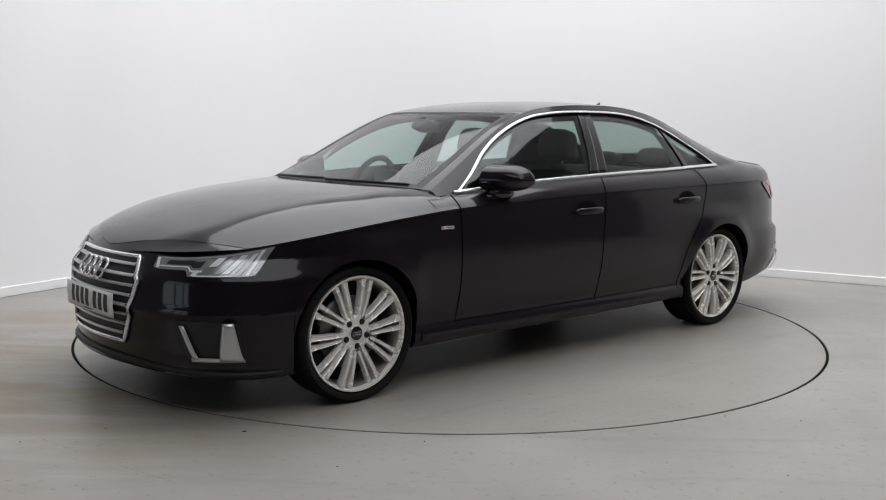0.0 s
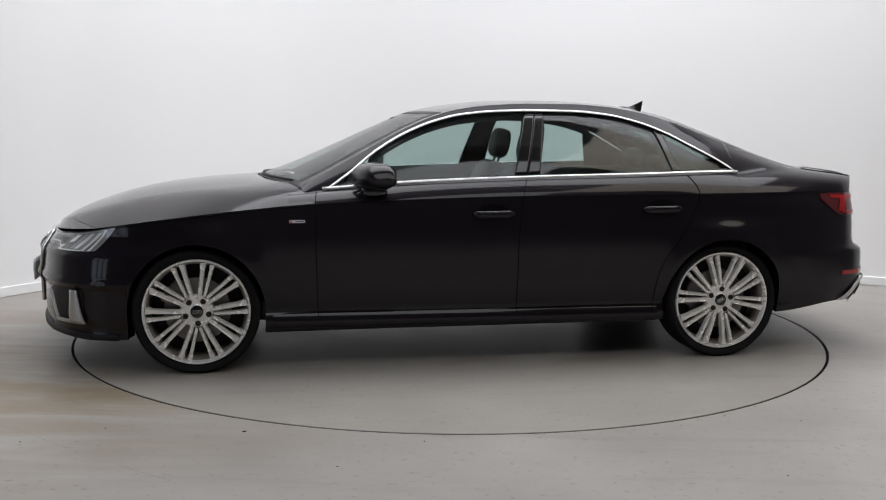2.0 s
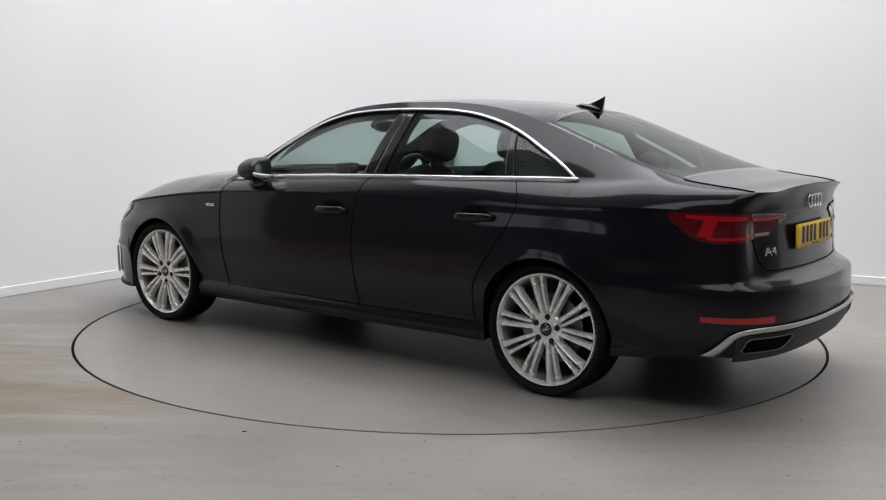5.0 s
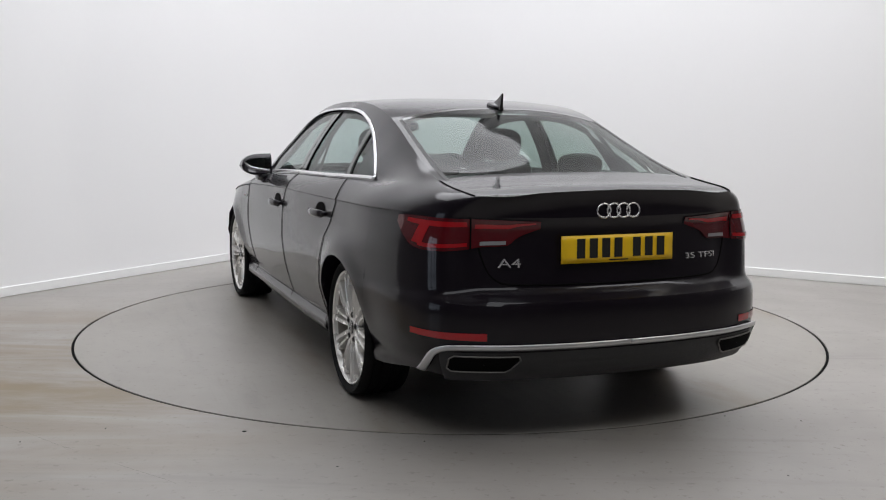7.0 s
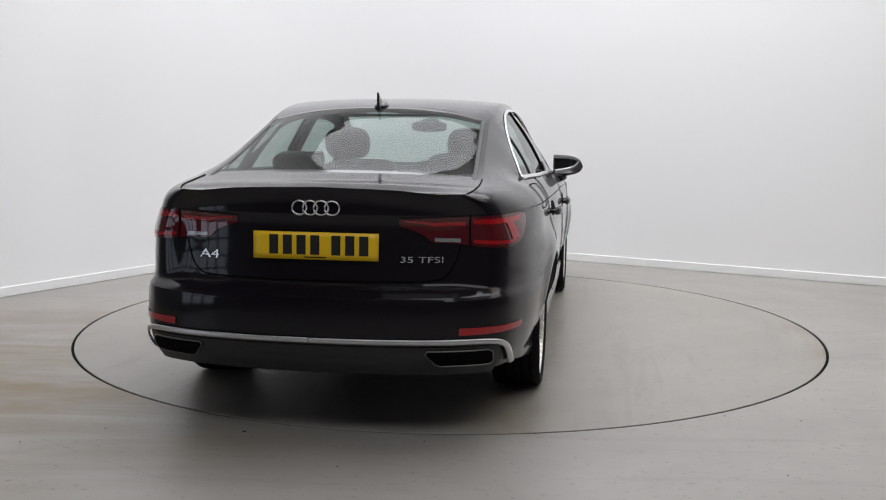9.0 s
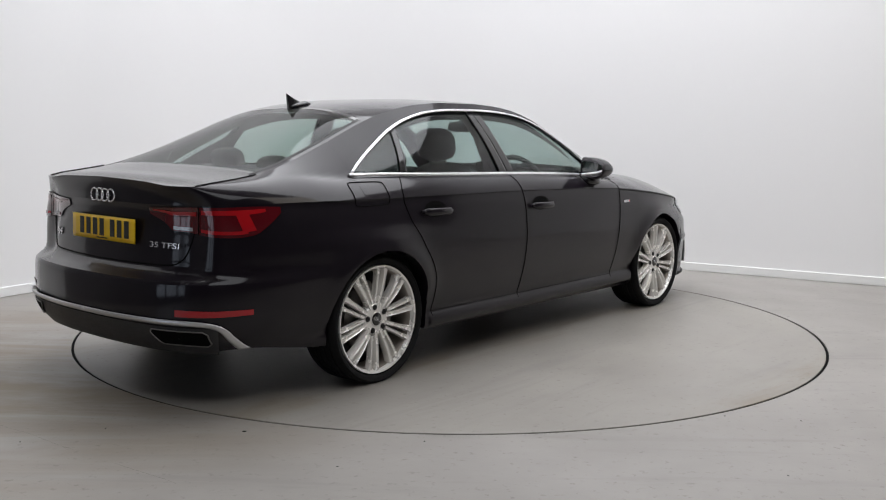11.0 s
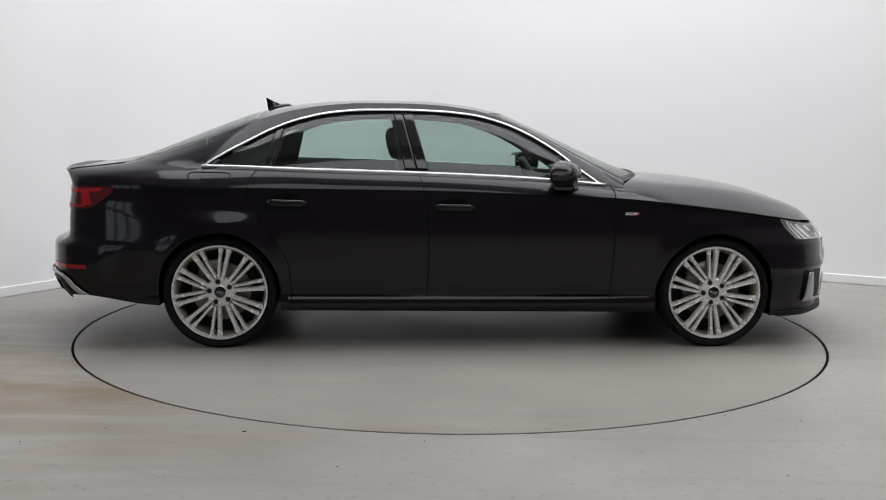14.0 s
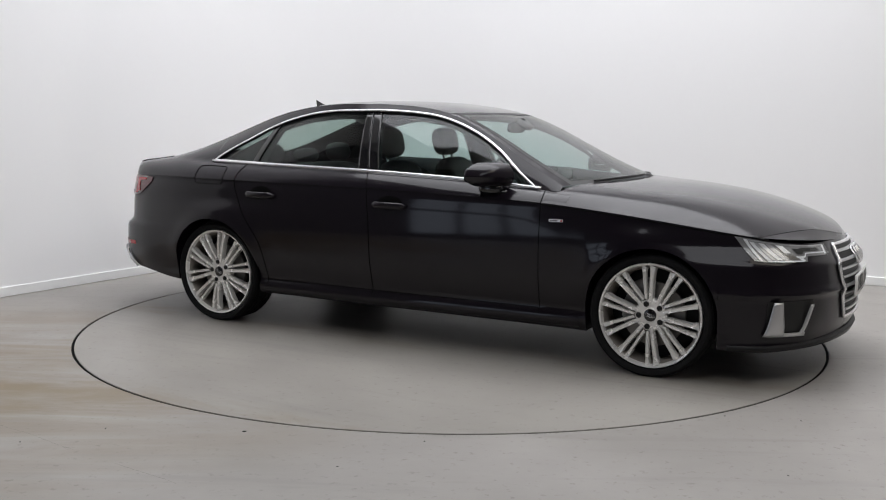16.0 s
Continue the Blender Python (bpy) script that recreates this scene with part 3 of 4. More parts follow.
def quarter_point(s, t, off=0.0):
    x, y = np.interp(s, PS, PC[:, 0]), np.interp(s, PS, PC[:, 1])
    a = np.array(skin(s, float(SHOULDER_Z(x)), off))
    e = np.array((float(RING_X(s)), float(RING_Y(s)), float(RING_Z(s))))
    back = step(ring_s(-2.1), ring_s(-2.43, 0.45), s)
    mid_side = a * 0.42 + e * 0.58 + np.array((0, 0.062, 0.030)) * step(ring_s(-2.5, 0.2), ring_s(-2.0), s)
    mid_back = (a + e) / 2 + np.array((0.016, 0, 0))
    m = mid_side * (1 - back) + mid_back * back
    p = a * (1 - t) ** 2 + m * 2 * t * (1 - t) + e * t * t + np.array((0, off * 0.6, off * 0.5)) * t
    w = step(-1.98, -1.505, x)
    if w > 0:
        # joins the cabin side and the shoulder panel ahead of it
        z = a[2] + (e[2] - a[2]) * t
        q = np.array(band_point(x, z) if z <= BELT_Z(x) else side_glass(x, z))
        p = p * (1 - w) + q * w
    return p


def quarter_panel():
    rows = [[tuple(quarter_point(s, t)) for t in frac(0, 1, 14)] for s in frac(ring_s(-1.505), SMAX, 80)]
    left = grid(rows)
    return merge(left, mirrored(left))


crisp(part("rear_quarter_panel", quarter_panel(), PAINT, CAR), 28)


def deck():
    rows = []
    for s in frac(ring_s(-1.95), SMAX, 40):
        x, y, z = float(RING_X(s)), float(RING_Y(s)), float(RING_Z(s))
        row = []
        for k in frac(-1, 1, 36):
            top = 0.018 * step(-2.37, -2.2, x) * (1 - abs(k) ** 2.4)
            row.append((x - 0.05 * (1 - k * k) * step(-2.2, -1.95, x), y * k, z + top))
        rows.append(row)
    return grid(rows)


part("boot_lid", deck(), PAINT, CAR)

# ---------------------------------------------------------------- car: side of the cabin
DLO_TOP = smooth_curve([(0.762, 0.925), (0.64, 1.011), (0.49, 1.128), (0.31, 1.230), (0.16, 1.288), (0.01, 1.323), (-0.2, 1.342), (-0.38, 1.347), (-0.6, 1.345), (-0.79, 1.330),
                        (-0.98, 1.289), (-1.125, 1.236), (-1.27, 1.163), (-1.40, 1.093), (-1.475, 1.045), (-1.505, 1.022)])
CHROME_W = 0.013


def side_strip(lo, hi, xs, n=6, off=0.0):
    return grid([[side_glass(x, lo(x) + (hi(x) - lo(x)) * t, off) for t in frac(0, 1, n)] for x in xs])


def both(name, sheet, mat, parent, label="", depth=0.0, sharp=0, offset=-1.0):
    made = []
    for sh in (sheet, mirrored(sheet)):
        ob = part(name, sh, mat, parent, label)
        if depth:
            thick(ob, depth, offset, name != "roof_side_frame")
        if sharp:
            crisp(ob, sharp)
        made.append(ob)
    return made


frame_top = merge(side_strip(lambda x: DLO_TOP(x) - 0.004 if -1.505 < x < 0.762 else BELT_Z(x), lambda x: RAIL_Z(x), frac(0.88, 0.762, 8), 6),
                  side_strip(lambda x: DLO_TOP(x) - 0.004, lambda x: RAIL_Z(x), frac(0.762, -1.505, 90), 6))
both("roof_side_frame", frame_top, PAINT, CAR, depth=0.02, offset=1.0)


def ribbon(path, width, off, fn=side_glass):
    """A flat band along a path (x, z) on the side, its inner edge to the right of the way."""
    rows = []
    p = [np.array(q) for q in path]
    for i, q in enumerate(p):
        d = p[min(i + 1, len(p) - 1)] - p[max(i - 1, 0)]
        d = d / np.hypot(*d)
        nrm = np.array((-d[1], d[0]))
        rows.append([fn(*(q + nrm * width * t), off + 0.003 * (1 - (2 * t - 1) ** 2)) for t in frac(0, 1, 4)])
    return grid(rows)


chrome_top = ribbon([(x, DLO_TOP(x)) for x in frac(0.77, -1.505, 90)], CHROME_W, 0.006)
both("upper_window_trim", chrome_top, CHROME, CAR, "bright aluminium trim round the side windows", 0.004)
chrome_low = ribbon([(x, BELT_Z(x) - 0.001) for x in frac(0.775, -1.515, 60)], -0.013, 0.006)
both("lower_window_trim", chrome_low, CHROME, CAR, "bright aluminium trim along the window sill", 0.004)

PANE_LO = lambda x: BELT_Z(x) + 0.006
PANE_HI = lambda x: DLO_TOP(x) - CHROME_W + 0.002


def pane(xl0, xh0, xl1, xh1, lo=PANE_LO, hi=PANE_HI, off=-0.012, n=40, m=10):
    """A pane whose front and rear edges slope: x at the foot and at the head."""
    rows = []
    for i in range(n + 1):
        t = i / n
        row = []
        for j in range(m + 1):
            u = j / m
            x = (xl0 + (xl1 - xl0) * t) * (1 - u) + (xh0 + (xh1 - xh0) * t) * u
            z0, z1 = float(lo(x)), float(max(hi(x), lo(x) + 0.001))
            row.append(side_glass(x, z0 + (z1 - z0) * u, off))
        rows.append(row)
    return grid(rows)


both("front_door_window", pane(0.735, 0.735, -0.235, -0.335), GLASS, CAR, "clear front door window")
both("rear_door_window", pane(-0.37, -0.435, -1.135, -1.065), GLASS, CAR, "clear rear door window")
both("quarter_window", pane(-1.175, -1.10, -1.49, -1.49), GLASS, CAR, "small fixed rear quarter window")
both("door_pillar", pane(-0.232, -0.332, -0.300, -0.388, off=-0.003, n=8), GLOSSBLACK, CAR, "gloss black door pillar panel", 0.012, offset=1.0)
both("door_pillar", pane(-0.304, -0.392, -0.372, -0.437, off=-0.003, n=8), GLOSSBLACK, CAR, "gloss black door pillar panel", 0.012, offset=1.0)
both("quarter_divider", pane(-1.133, -1.063, -1.178, -1.103, off=-0.004, n=8), GLOSSBLACK, CAR, "", 0.012, offset=1.0)


# ---------------------------------------------------------------- car: joints, underside, cowl
def fine(path, n=14):
    """A smooth path through a few points."""
    p = [np.array(q, float) for q in path]
    if len(p) == 2:
        return [tuple(p[0] * (1 - t) + p[1] * t) for t in frac(0, 1, n)]
    out = []
    q = [2 * p[0] - p[1]] + p + [2 * p[-1] - p[-2]]
    for i in range(1, len(q) - 2):
        for t in frac(0, 1, n)[:-1]:
            out.append(tuple(0.5 * (2 * q[i] + (q[i + 1] - q[i - 1]) * t + (2 * q[i - 1] - 5 * q[i] + 4 * q[i + 1] - q[i + 2]) * t * t
                                    + (3 * q[i] - q[i - 1] - 3 * q[i + 1] + q[i + 2]) * t ** 3)))
    return out + [tuple(p[-1])]


def joint(path, width=0.0038, fn=band_point, name="shut_line", sides=(1, -1)):
    sheet = ribbon(fine(path), width, 0.0012, fn)
    for k in sides:
        part(name, sheet if k > 0 else mirrored(sheet), GAP, CAR)


joint([(0.800, 0.917), (0.812, 0.86), (0.812, 0.65), (0.806, 0.45), (0.80, 0.275)])
joint([(-0.300, 0.978), (-0.268, 0.89), (-0.243, 0.68), (-0.243, 0.45), (-0.248, 0.275)])
joint([(-1.205, 1.000), (-1.250, 0.905), (-1.215, 0.80), (-1.13, 0.66), (-1.055, 0.55), (-1.02, 0.45), (-1.01, 0.275)])
joint([(0.80, 0.298), (-0.2, 0.299), (-1.01, 0.302)], 0.004)
joint([(x, float(SHOULDER_Z(x)) - 0.006) for x in (1.84, 1.6, 1.3, 1.0, 0.82)], 0.006)
# no gap here: a dark ribbon draws the shade of the shoulder crease
joint([(x, float(SHOULDER_Z(x)) - 0.002) for x in (0.80, 0.3, -0.3, -0.9, -1.4, -1.9)], 0.0025, name="crease_shade_line")
joint([(-1.345, 0.93), (-1.345, 0.968), (-1.37, 0.978), (-1.46, 0.980), (-1.55, 0.978), (-1.575, 0.965), (-1.578, 0.93), (-1.575, 0.885), (-1.55, 0.875), (-1.46, 0.873), (-1.37, 0.875), (-1.347, 0.888), (-1.345, 0.93)],
      0.004, name="fuel_flap_line", sides=(-1,))


def tail_at(y, z, off=0.0):
    q = tail(abs(y), z, off)
    return (q[0], q[1] if y >= 0 else -q[1], q[2])


def nose_at(y, z, off=0.0):
    q = nose(abs(y), z, off)
    return (q[0], q[1] if y >= 0 else -q[1], q[2])


joint([(0.588, 0.897), (0.582, 0.80), (0.552, 0.70), (0.52, 0.66), (0.47, 0.643), (0.3, 0.638), (0.0, 0.636)], 0.006, tail_at, "boot_shut_line")
side_edge = [tuple(np.array((float(RING_X(s)), float(RING_Y(s)), float(RING_Z(s)))) + np.array((0, 0, 0.0015))) for s in frac(ring_s(-1.97), ring_s(-2.30, 0.74), 20)]
edge = tube(side_edge, 0.003, 6)
both("boot_side_line", edge, GAP, CAR)

under = []
for x in frac(2.05, -2.25, 40):
    edge_y = at_x(min(max(x, -2.15), 1.95), 0.3)[1] * (0.90 - 0.25 * step(1.7, 2.05, abs(x)))
    w = min(edge_y, 0.60 if min(abs(x - AXLE_F), abs(x - AXLE_R)) < 0.42 else 0.84)
    under.append([(x, w * k, 0.215 + 0.05 * step(-1.6, -2.1, x)) for k in frac(-1, 1, 6)])
part("underbody", grid(under), TRIM, CAR, "dark plastic underbody")


def liner(ax):
    rows = []
    for t in frac(0.0, math.pi, 36):
        lx, lz = ax + 0.352 * math.cos(t), HUB_Z + 0.352 * math.sin(t)
        rows.append([(lx, y, lz) for y in (min(0.895, at_x(lx, lz)[1] - 0.025), 0.75, 0.58)] + [(ax + 0.1 * math.cos(t), 0.575, HUB_Z + 0.1 * math.sin(t))])
    return grid(rows)


for ax in (AXLE_F, AXLE_R):
    both("wheel_arch_liner", liner(ax), TRIM, CAR)

cowl = []
for s in frac(-0.92, 0.92, 40):
    back = 0.81 + 0.30 * (1 - abs(s) ** 1.8)
    a = np.array(hood_skin(back + 0.03, s * 0.80, -0.014))
    b = np.array(top_skin(0.865, s * 0.93, -0.014))
    cowl.append([tuple(a * (1 - t) + b * t) for t in frac(0, 1, 5)])
part("windscreen_cowl", grid(cowl), TRIM, CAR, "black plastic cowl below the windscreen")

def wiper(y0, y1):
    pts = []
    for y in frac(y0, y1, 16):
        s = y / 0.735
        q = top_skin(0.868 - 0.02 * abs(y - y0), s, 0.006)
        pts.append(q)
    return tube(pts, 0.006, 8)


part("wiper", wiper(-0.52, 0.08), TRIM, CAR, "black wiper arm and blade")
part("wiper", wiper(0.12, 0.62), TRIM, CAR, "black wiper arm and blade")
part("windscreen_seal", grid([[top_skin(WS_TOP + q, s, 0.001) for q in (0.012, -0.006)] for s in frac(-1, 1, 30)]), GLOSSBLACK, CAR)
part("windscreen_border", top_sheet(0.88, 0.845, -0.93, 0.93, 3, 30, 0.0015), INK, CAR)
part("windscreen_border", top_sheet(WS_TOP + 0.035, WS_TOP, -0.93, 0.93, 3, 30, 0.0012), INK, CAR)
part("rear_window_seal", grid([[top_skin(RW_TOP + q, s, 0.001) for q in (0.006, -0.02)] for s in frac(-0.96, 0.96, 30)]), GLOSSBLACK, CAR)
for x0, x1, s0, s1 in ((0.88, WS_TOP, 0.885, 0.932), (RW_TOP, -1.98, 0.930, 0.957)):
    both("glass_edge_seal", top_sheet(x0, x1, s0, s1, 24, 3, 0.0015), INK, CAR)


# ---------------------------------------------------------------- car: shapes of rounded solids
def blob(cx, cy, cz, rx, ry, rz, power=3.0, n=28, tilt=0.0):
    """A rounded box: a superellipsoid, leaned back about y."""
    def sg(v, p):
        return math.copysign(abs(v) ** p, v)
    e = 2.0 / power
    c, sn = math.cos(radians(tilt)), math.sin(radians(tilt))
    rows = []
    for i in range(n // 2 + 1):
        v = -math.pi / 2 + math.pi * i / (n // 2)
        row = []
        for j in range(n + 1):
            u = math.tau * j / n
            x, y, z = rx * sg(math.cos(v), e) * sg(math.cos(u), e), ry * sg(math.cos(v), e) * sg(math.sin(u), e), rz * sg(math.sin(v), e)
            row.append((cx + x * c - z * sn, cy + y, cz + x * sn + z * c))
        rows.append(row)
    return grid(rows)


# ---------------------------------------------------------------- car: wheels
def revolve(profile, n=72):
    """Turned about the y axis: (radius, y) profile."""
    return grid([[(r * math.cos(k * math.tau / n), y, r * math.sin(k * math.tau / n)) for r, y in profile] for k in range(n + 1)])


def spoke_mesh(name, a0, a1, w0, w1, face0, face1, deep):
    """A tapered, bevelled arm between two points (lateral, radial); its face bows outwards."""
    rows = []
    for t in frac(0, 1, 10):
        lat, rad = a0[0] + (a1[0] - a0[0]) * t, a0[1] + (a1[1] - a0[1]) * t
        w = w0 + (w1 - w0) * t
        if t > 0.8:
            w *= 1 + 0.45 * (t - 0.8) / 0.2
        yf = face0 + (face1 - face0) * t + 0.006 * math.sin(math.pi * t)
        g = 0.004 * step(0.0, 0.25, t) * step(1.0, 0.85, t)
        sec = [(-w * 0.62, yf - deep), (-w * 0.52, yf - 0.004), (-w * 0.42, yf), (-w * 0.24, yf - g), (w * 0.24, yf - g), (w * 0.42, yf), (w * 0.52, yf - 0.004), (w * 0.62, yf - deep)]
        rows.append([(lat + sx, sy, rad) for sx, sy in sec])
    return crisp_mesh(mesh_of(name, *grid(rows), ALLOY))


def crisp_mesh(me):
    me.set_sharp_from_angle(angle=radians(30))
    return me


OUT = 0.062
THICK_A = spoke_mesh("spoke", (0.016, 0.060), (0.054, 0.247), 0.019, 0.022, 0.046, OUT - 0.006, 0.035)
THICK_B = spoke_mesh("spoke", (-0.016, 0.060), (-0.054, 0.247), 0.019, 0.022, 0.046, OUT - 0.006, 0.035)
THIN_A = spoke_mesh("spoke", (0.043, 0.072), (0.099, 0.233), 0.015, 0.019, 0.044, OUT - 0.010, 0.028)
THIN_B = spoke_mesh("spoke", (-0.043, 0.072), (-0.099, 0.233), 0.015, 0.019, 0.044, OUT - 0.010, 0.028)
TYRE_R = 0.3175


def wheel():
    """One wheel about the y axis, its outer side towards +y."""
    rim = part("wheel", revolve([(0.250, OUT - 0.020), (0.2545, OUT - 0.008), (0.258, OUT - 0.001), (0.266, OUT + 0.002), (0.269, OUT - 0.004), (0.266, OUT - 0.03), (0.256, OUT - 0.03)]), ALLOY, CAR, "silver twin-spoke alloy wheel with black tyre")
    crisp(rim, 40)
    part("barrel", revolve([(0.262, -0.10), (0.232, -0.10), (0.238, 0.0), (0.243, 0.030), (0.2505, OUT - 0.020)]), BARREL, rim, "dull grey rim barrel, brake dust and shade in its colour")
    tread = [(0.264, -0.105), (0.274, -0.118), (0.294, -0.124), (0.308, -0.118), (0.315, -0.100)]
    for g in (-0.06, -0.02, 0.02, 0.06):
        tread += [(TYRE_R - 0.001, g - 0.006), (TYRE_R - 0.008, g - 0.004), (TYRE_R - 0.008, g + 0.004), (TYRE_R - 0.001, g + 0.006)]
    tread += [(0.315, 0.086), (0.308, 0.099), (0.3015, 0.1028), (0.3005, 0.1044), (0.291, 0.1030), (0.281, 0.099), (0.273, 0.086), (0.2665, 0.070), (0.262, 0.04)]
    shift = 0.03
    tyre = part("tyre", revolve([(r, y - shift) for r, y in tread], 96), RUBBER, rim, "black low-profile road tyre")
    crisp(tyre, 40)
    for k in range(5):
        turn = Matrix.Rotation(k * math.tau / 5, 4, "Y")
        for me in (THICK_A, THICK_B, THIN_A, THIN_B):
            arm = new("spoke", me)
            arm.parent, arm.matrix_basis = rim, turn
    hub = part("hub", revolve([(0.0, 0.046), (0.035, 0.046), (0.040, 0.043), (0.052, 0.044), (0.074, 0.043), (0.082, 0.036), (0.086, 0.0)], 40), ALLOY, rim)
    crisp(hub, 30)
    cap = part("centre_cap", revolve([(0.0, 0.0505), (0.027, 0.0505), (0.031, 0.049), (0.033, 0.045)], 32), GLOSSBLACK, rim, "dark wheel centre cap")
    crisp(cap, 30)
    small = [tube([(0.0105 * (k - 1.5) + 0.0075 * math.cos(t), 0.0512, 0.0075 * math.sin(t)) for t in [i * math.tau / 14 for i in range(14)]], 0.001, 5, True) for k in range(4)]
    part("cap_emblem", merge(*small), CHROME, rim)
    bolt = crisp_mesh(mesh_of("wheel_bolt", *revolve([(0.0, 0.0475), (0.005, 0.0475), (0.006, 0.050), (0.0095, 0.050), (0.0105, 0.046), (0.0145, 0.0458), (0.015, 0.040)], 18), INK))
    for k in range(5):
        b = new("wheel_bolt", bolt)
        b.parent = rim
        t = math.pi / 2 + math.pi / 5 + k * math.tau / 5
        b.matrix_basis = Matrix.Translation((0.060 * math.cos(t), 0, 0.060 * math.sin(t)))
    disc = part("brake_disc", revolve([(0.06, -0.03), (0.085, -0.012), (0.165, -0.012), (0.168, -0.022), (0.165, -0.034), (0.06, -0.034)], 48), STEEL, rim, "worn steel brake disc")
    crisp(disc, 30)
    cal = grid([[(r * math.cos(t), y, r * math.sin(t)) for r, y in ((0.12, 0.002), (0.18, 0.004), (0.188, -0.02), (0.185, -0.05), (0.12, -0.05))] for t in frac(0.35, 1.15, 10)])
    part("brake_caliper", cal, STEEL, rim)
    part("wheel_backing", revolve([(0.0, -0.06), (0.20, -0.06), (0.235, -0.07)], 40), TRIM, rim)
    return rim


W1 = wheel()
PLACES = [(AXLE_F, 0.800, 0), (AXLE_R, 0.797, 0), (AXLE_F, -0.800, 180), (AXLE_R, -0.797, 180)]
LIFT = TYRE_R - 0.0035
for i, (x, y, turn) in enumerate(PLACES):
    # each wheel stands at its own roll angle
    roll = (4, 30, -14, -25)[i]
    m = pose(x, y, LIFT, 0, 0, turn) @ Matrix.Rotation(radians(roll), 4, "Y")
    w = W1 if i == 0 else copy_thing(W1, m)
    w.matrix_basis = m
    w["group"] = "wheels of the car"


# ---------------------------------------------------------------- car: lamps, grille and trim
def patch(s_of, lo, hi, t0, t1, u0, u1, off, n=20, m=6, slant=0.0):
    """A piece of a lamp: t along it, u from its lower to its upper edge; s_of(t, u) gives the plan arc."""
    rows = []
    for t in frac(t0, t1, n):
        row = []
        for u in frac(u0, u1, m):
            tt = t + slant * (u - u0)
            s = s_of(tt, u)
            z = lo(tt) + (hi(tt, s) - lo(tt)) * u
            row.append(skin(s, z, off))
        rows.append(row)
    return grid(rows)


S_HL0 = float(np.interp(0.405, [skin(q, 0.66)[1] for q in np.linspace(0, S_FRONT, 200)], np.linspace(0, S_FRONT, 200)))
S_HL1_TOP, S_HL1_LOW = ring_s(1.815), ring_s(1.915)
hl_s = lambda t, u: S_HL0 + ((S_HL1_LOW * (1 - u) + S_HL1_TOP * u) - S_HL0) * t
hl_lo_key = smooth_curve([(0.0, 0.640), (0.06, 0.634), (0.36, 0.636), (0.40, 0.612), (0.9, 0.616), (1.0, 0.622)])
hl_lo = lambda t: float(hl_lo_key(t))
hl_hi = lambda t, s: float(SHOULDER_Z(np.interp(s, PS, PC[:, 0]))) - 0.006


def lamp_set(name, pieces, base, label):
    for k in (1, -1):
        sh = base if k > 0 else mirrored(base)
        root = part(name, sh, HOUSING, CAR, label)
        for nm, sheet, mat, lab in pieces:
            part(nm, sheet if k > 0 else mirrored(sheet), mat, root, lab)


hp = lambda *a, **k: patch(hl_s, hl_lo, hl_hi, *a, **k)
head_pieces = [
    ("light_guide", hp(0.035, 0.065, 0.10, 0.92, 0.007, n=4, slant=-0.03), LAMPWHITE, "white daytime light strip"),
    ("light_guide", hp(0.06, 0.50, 0.24, 0.33, 0.009), LAMPWHITE, "white daytime light strip"),
    ("projector_bay", hp(0.12, 0.46, 0.44, 0.76, 0.006, slant=0.05), INK, ""),
    ("lamp_edge", hp(0.05, 0.93, 0.91, 0.97, 0.007), CLEARLENS, ""),
    ("reflector", hp(0.42, 0.47, 0.06, 0.24, 0.008, n=4, slant=0.05), LAMPWHITE, ""),
    ("projector_bay", hp(0.50, 0.59, 0.16, 0.40, 0.006, n=6, slant=0.04), STEEL, ""),
    ("reflector", hp(0.53, 0.60, 0.50, 0.88, 0.009, n=6, slant=0.08), LAMPGREY, "bright lamp reflector facet"),
    ("reflector", hp(0.615, 0.675, 0.16, 0.88, 0.007, n=6, slant=0.08), CLEARLENS, "bright lamp reflector facet"),
    ("reflector", hp(0.685, 0.745, 0.14, 0.88, 0.009, n=6, slant=0.08), LAMPGREY, "bright lamp reflector facet"),
    ("reflector", hp(0.755, 0.795, 0.12, 0.88, 0.007, n=6, slant=0.07), CLEARLENS, "bright lamp reflector facet"),
    ("reflector", hp(0.81, 0.855, 0.10, 0.88, 0.010, n=6, slant=0.05), LAMPWHITE, "white daytime light strip"),
    ("light_guide", hp(0.44, 0.86, 0.03, 0.09, 0.008), LAMPWHITE, ""),
    ("lamp_edge", hp(0.90, 0.935, 0.04, 0.96, 0.008, n=4), LAMPGREY, ""),
    ("lens_cover", hp(0.0, 1.0, 0.0, 1.0, 0.014), CLEARGLASS, "clear headlight cover")]
lamp_set("headlight", head_pieces, hp(0, 1, 0, 1, 0.004, n=30), "clear headlight with white light strips")

# grille: six-sided frame with bars


def grille_wide(z):
    return float(np.interp(z, [0.298, 0.575, 0.672], [0.270, 0.366, 0.302]))


back = grid([[nose_at(grille_wide(z) * k, z, 0.004) for k in frac(-1, 1, 24)] for z in frac(0.300, 0.670, 12)])
GRILLE = part("grille", back, INK, CAR, "six-sided grille with chrome bars and frame")
loop = [(-0.302, 0.672), (0.302, 0.672), (0.366, 0.575), (0.270, 0.298), (-0.270, 0.298), (-0.366, 0.575)]
loop_pts = []
for i in range(6):
    a, b = np.array(loop[i]), np.array(loop[(i + 1) % 6])
    loop_pts += [nose_at(*(a * (1 - t) + b * t), 0.010) for t in frac(0, 1, 14)[:-1]]
part("grille_frame", tube(loop_pts, 0.010, 8, True), CHROME, GRILLE, "bright chrome grille frame")
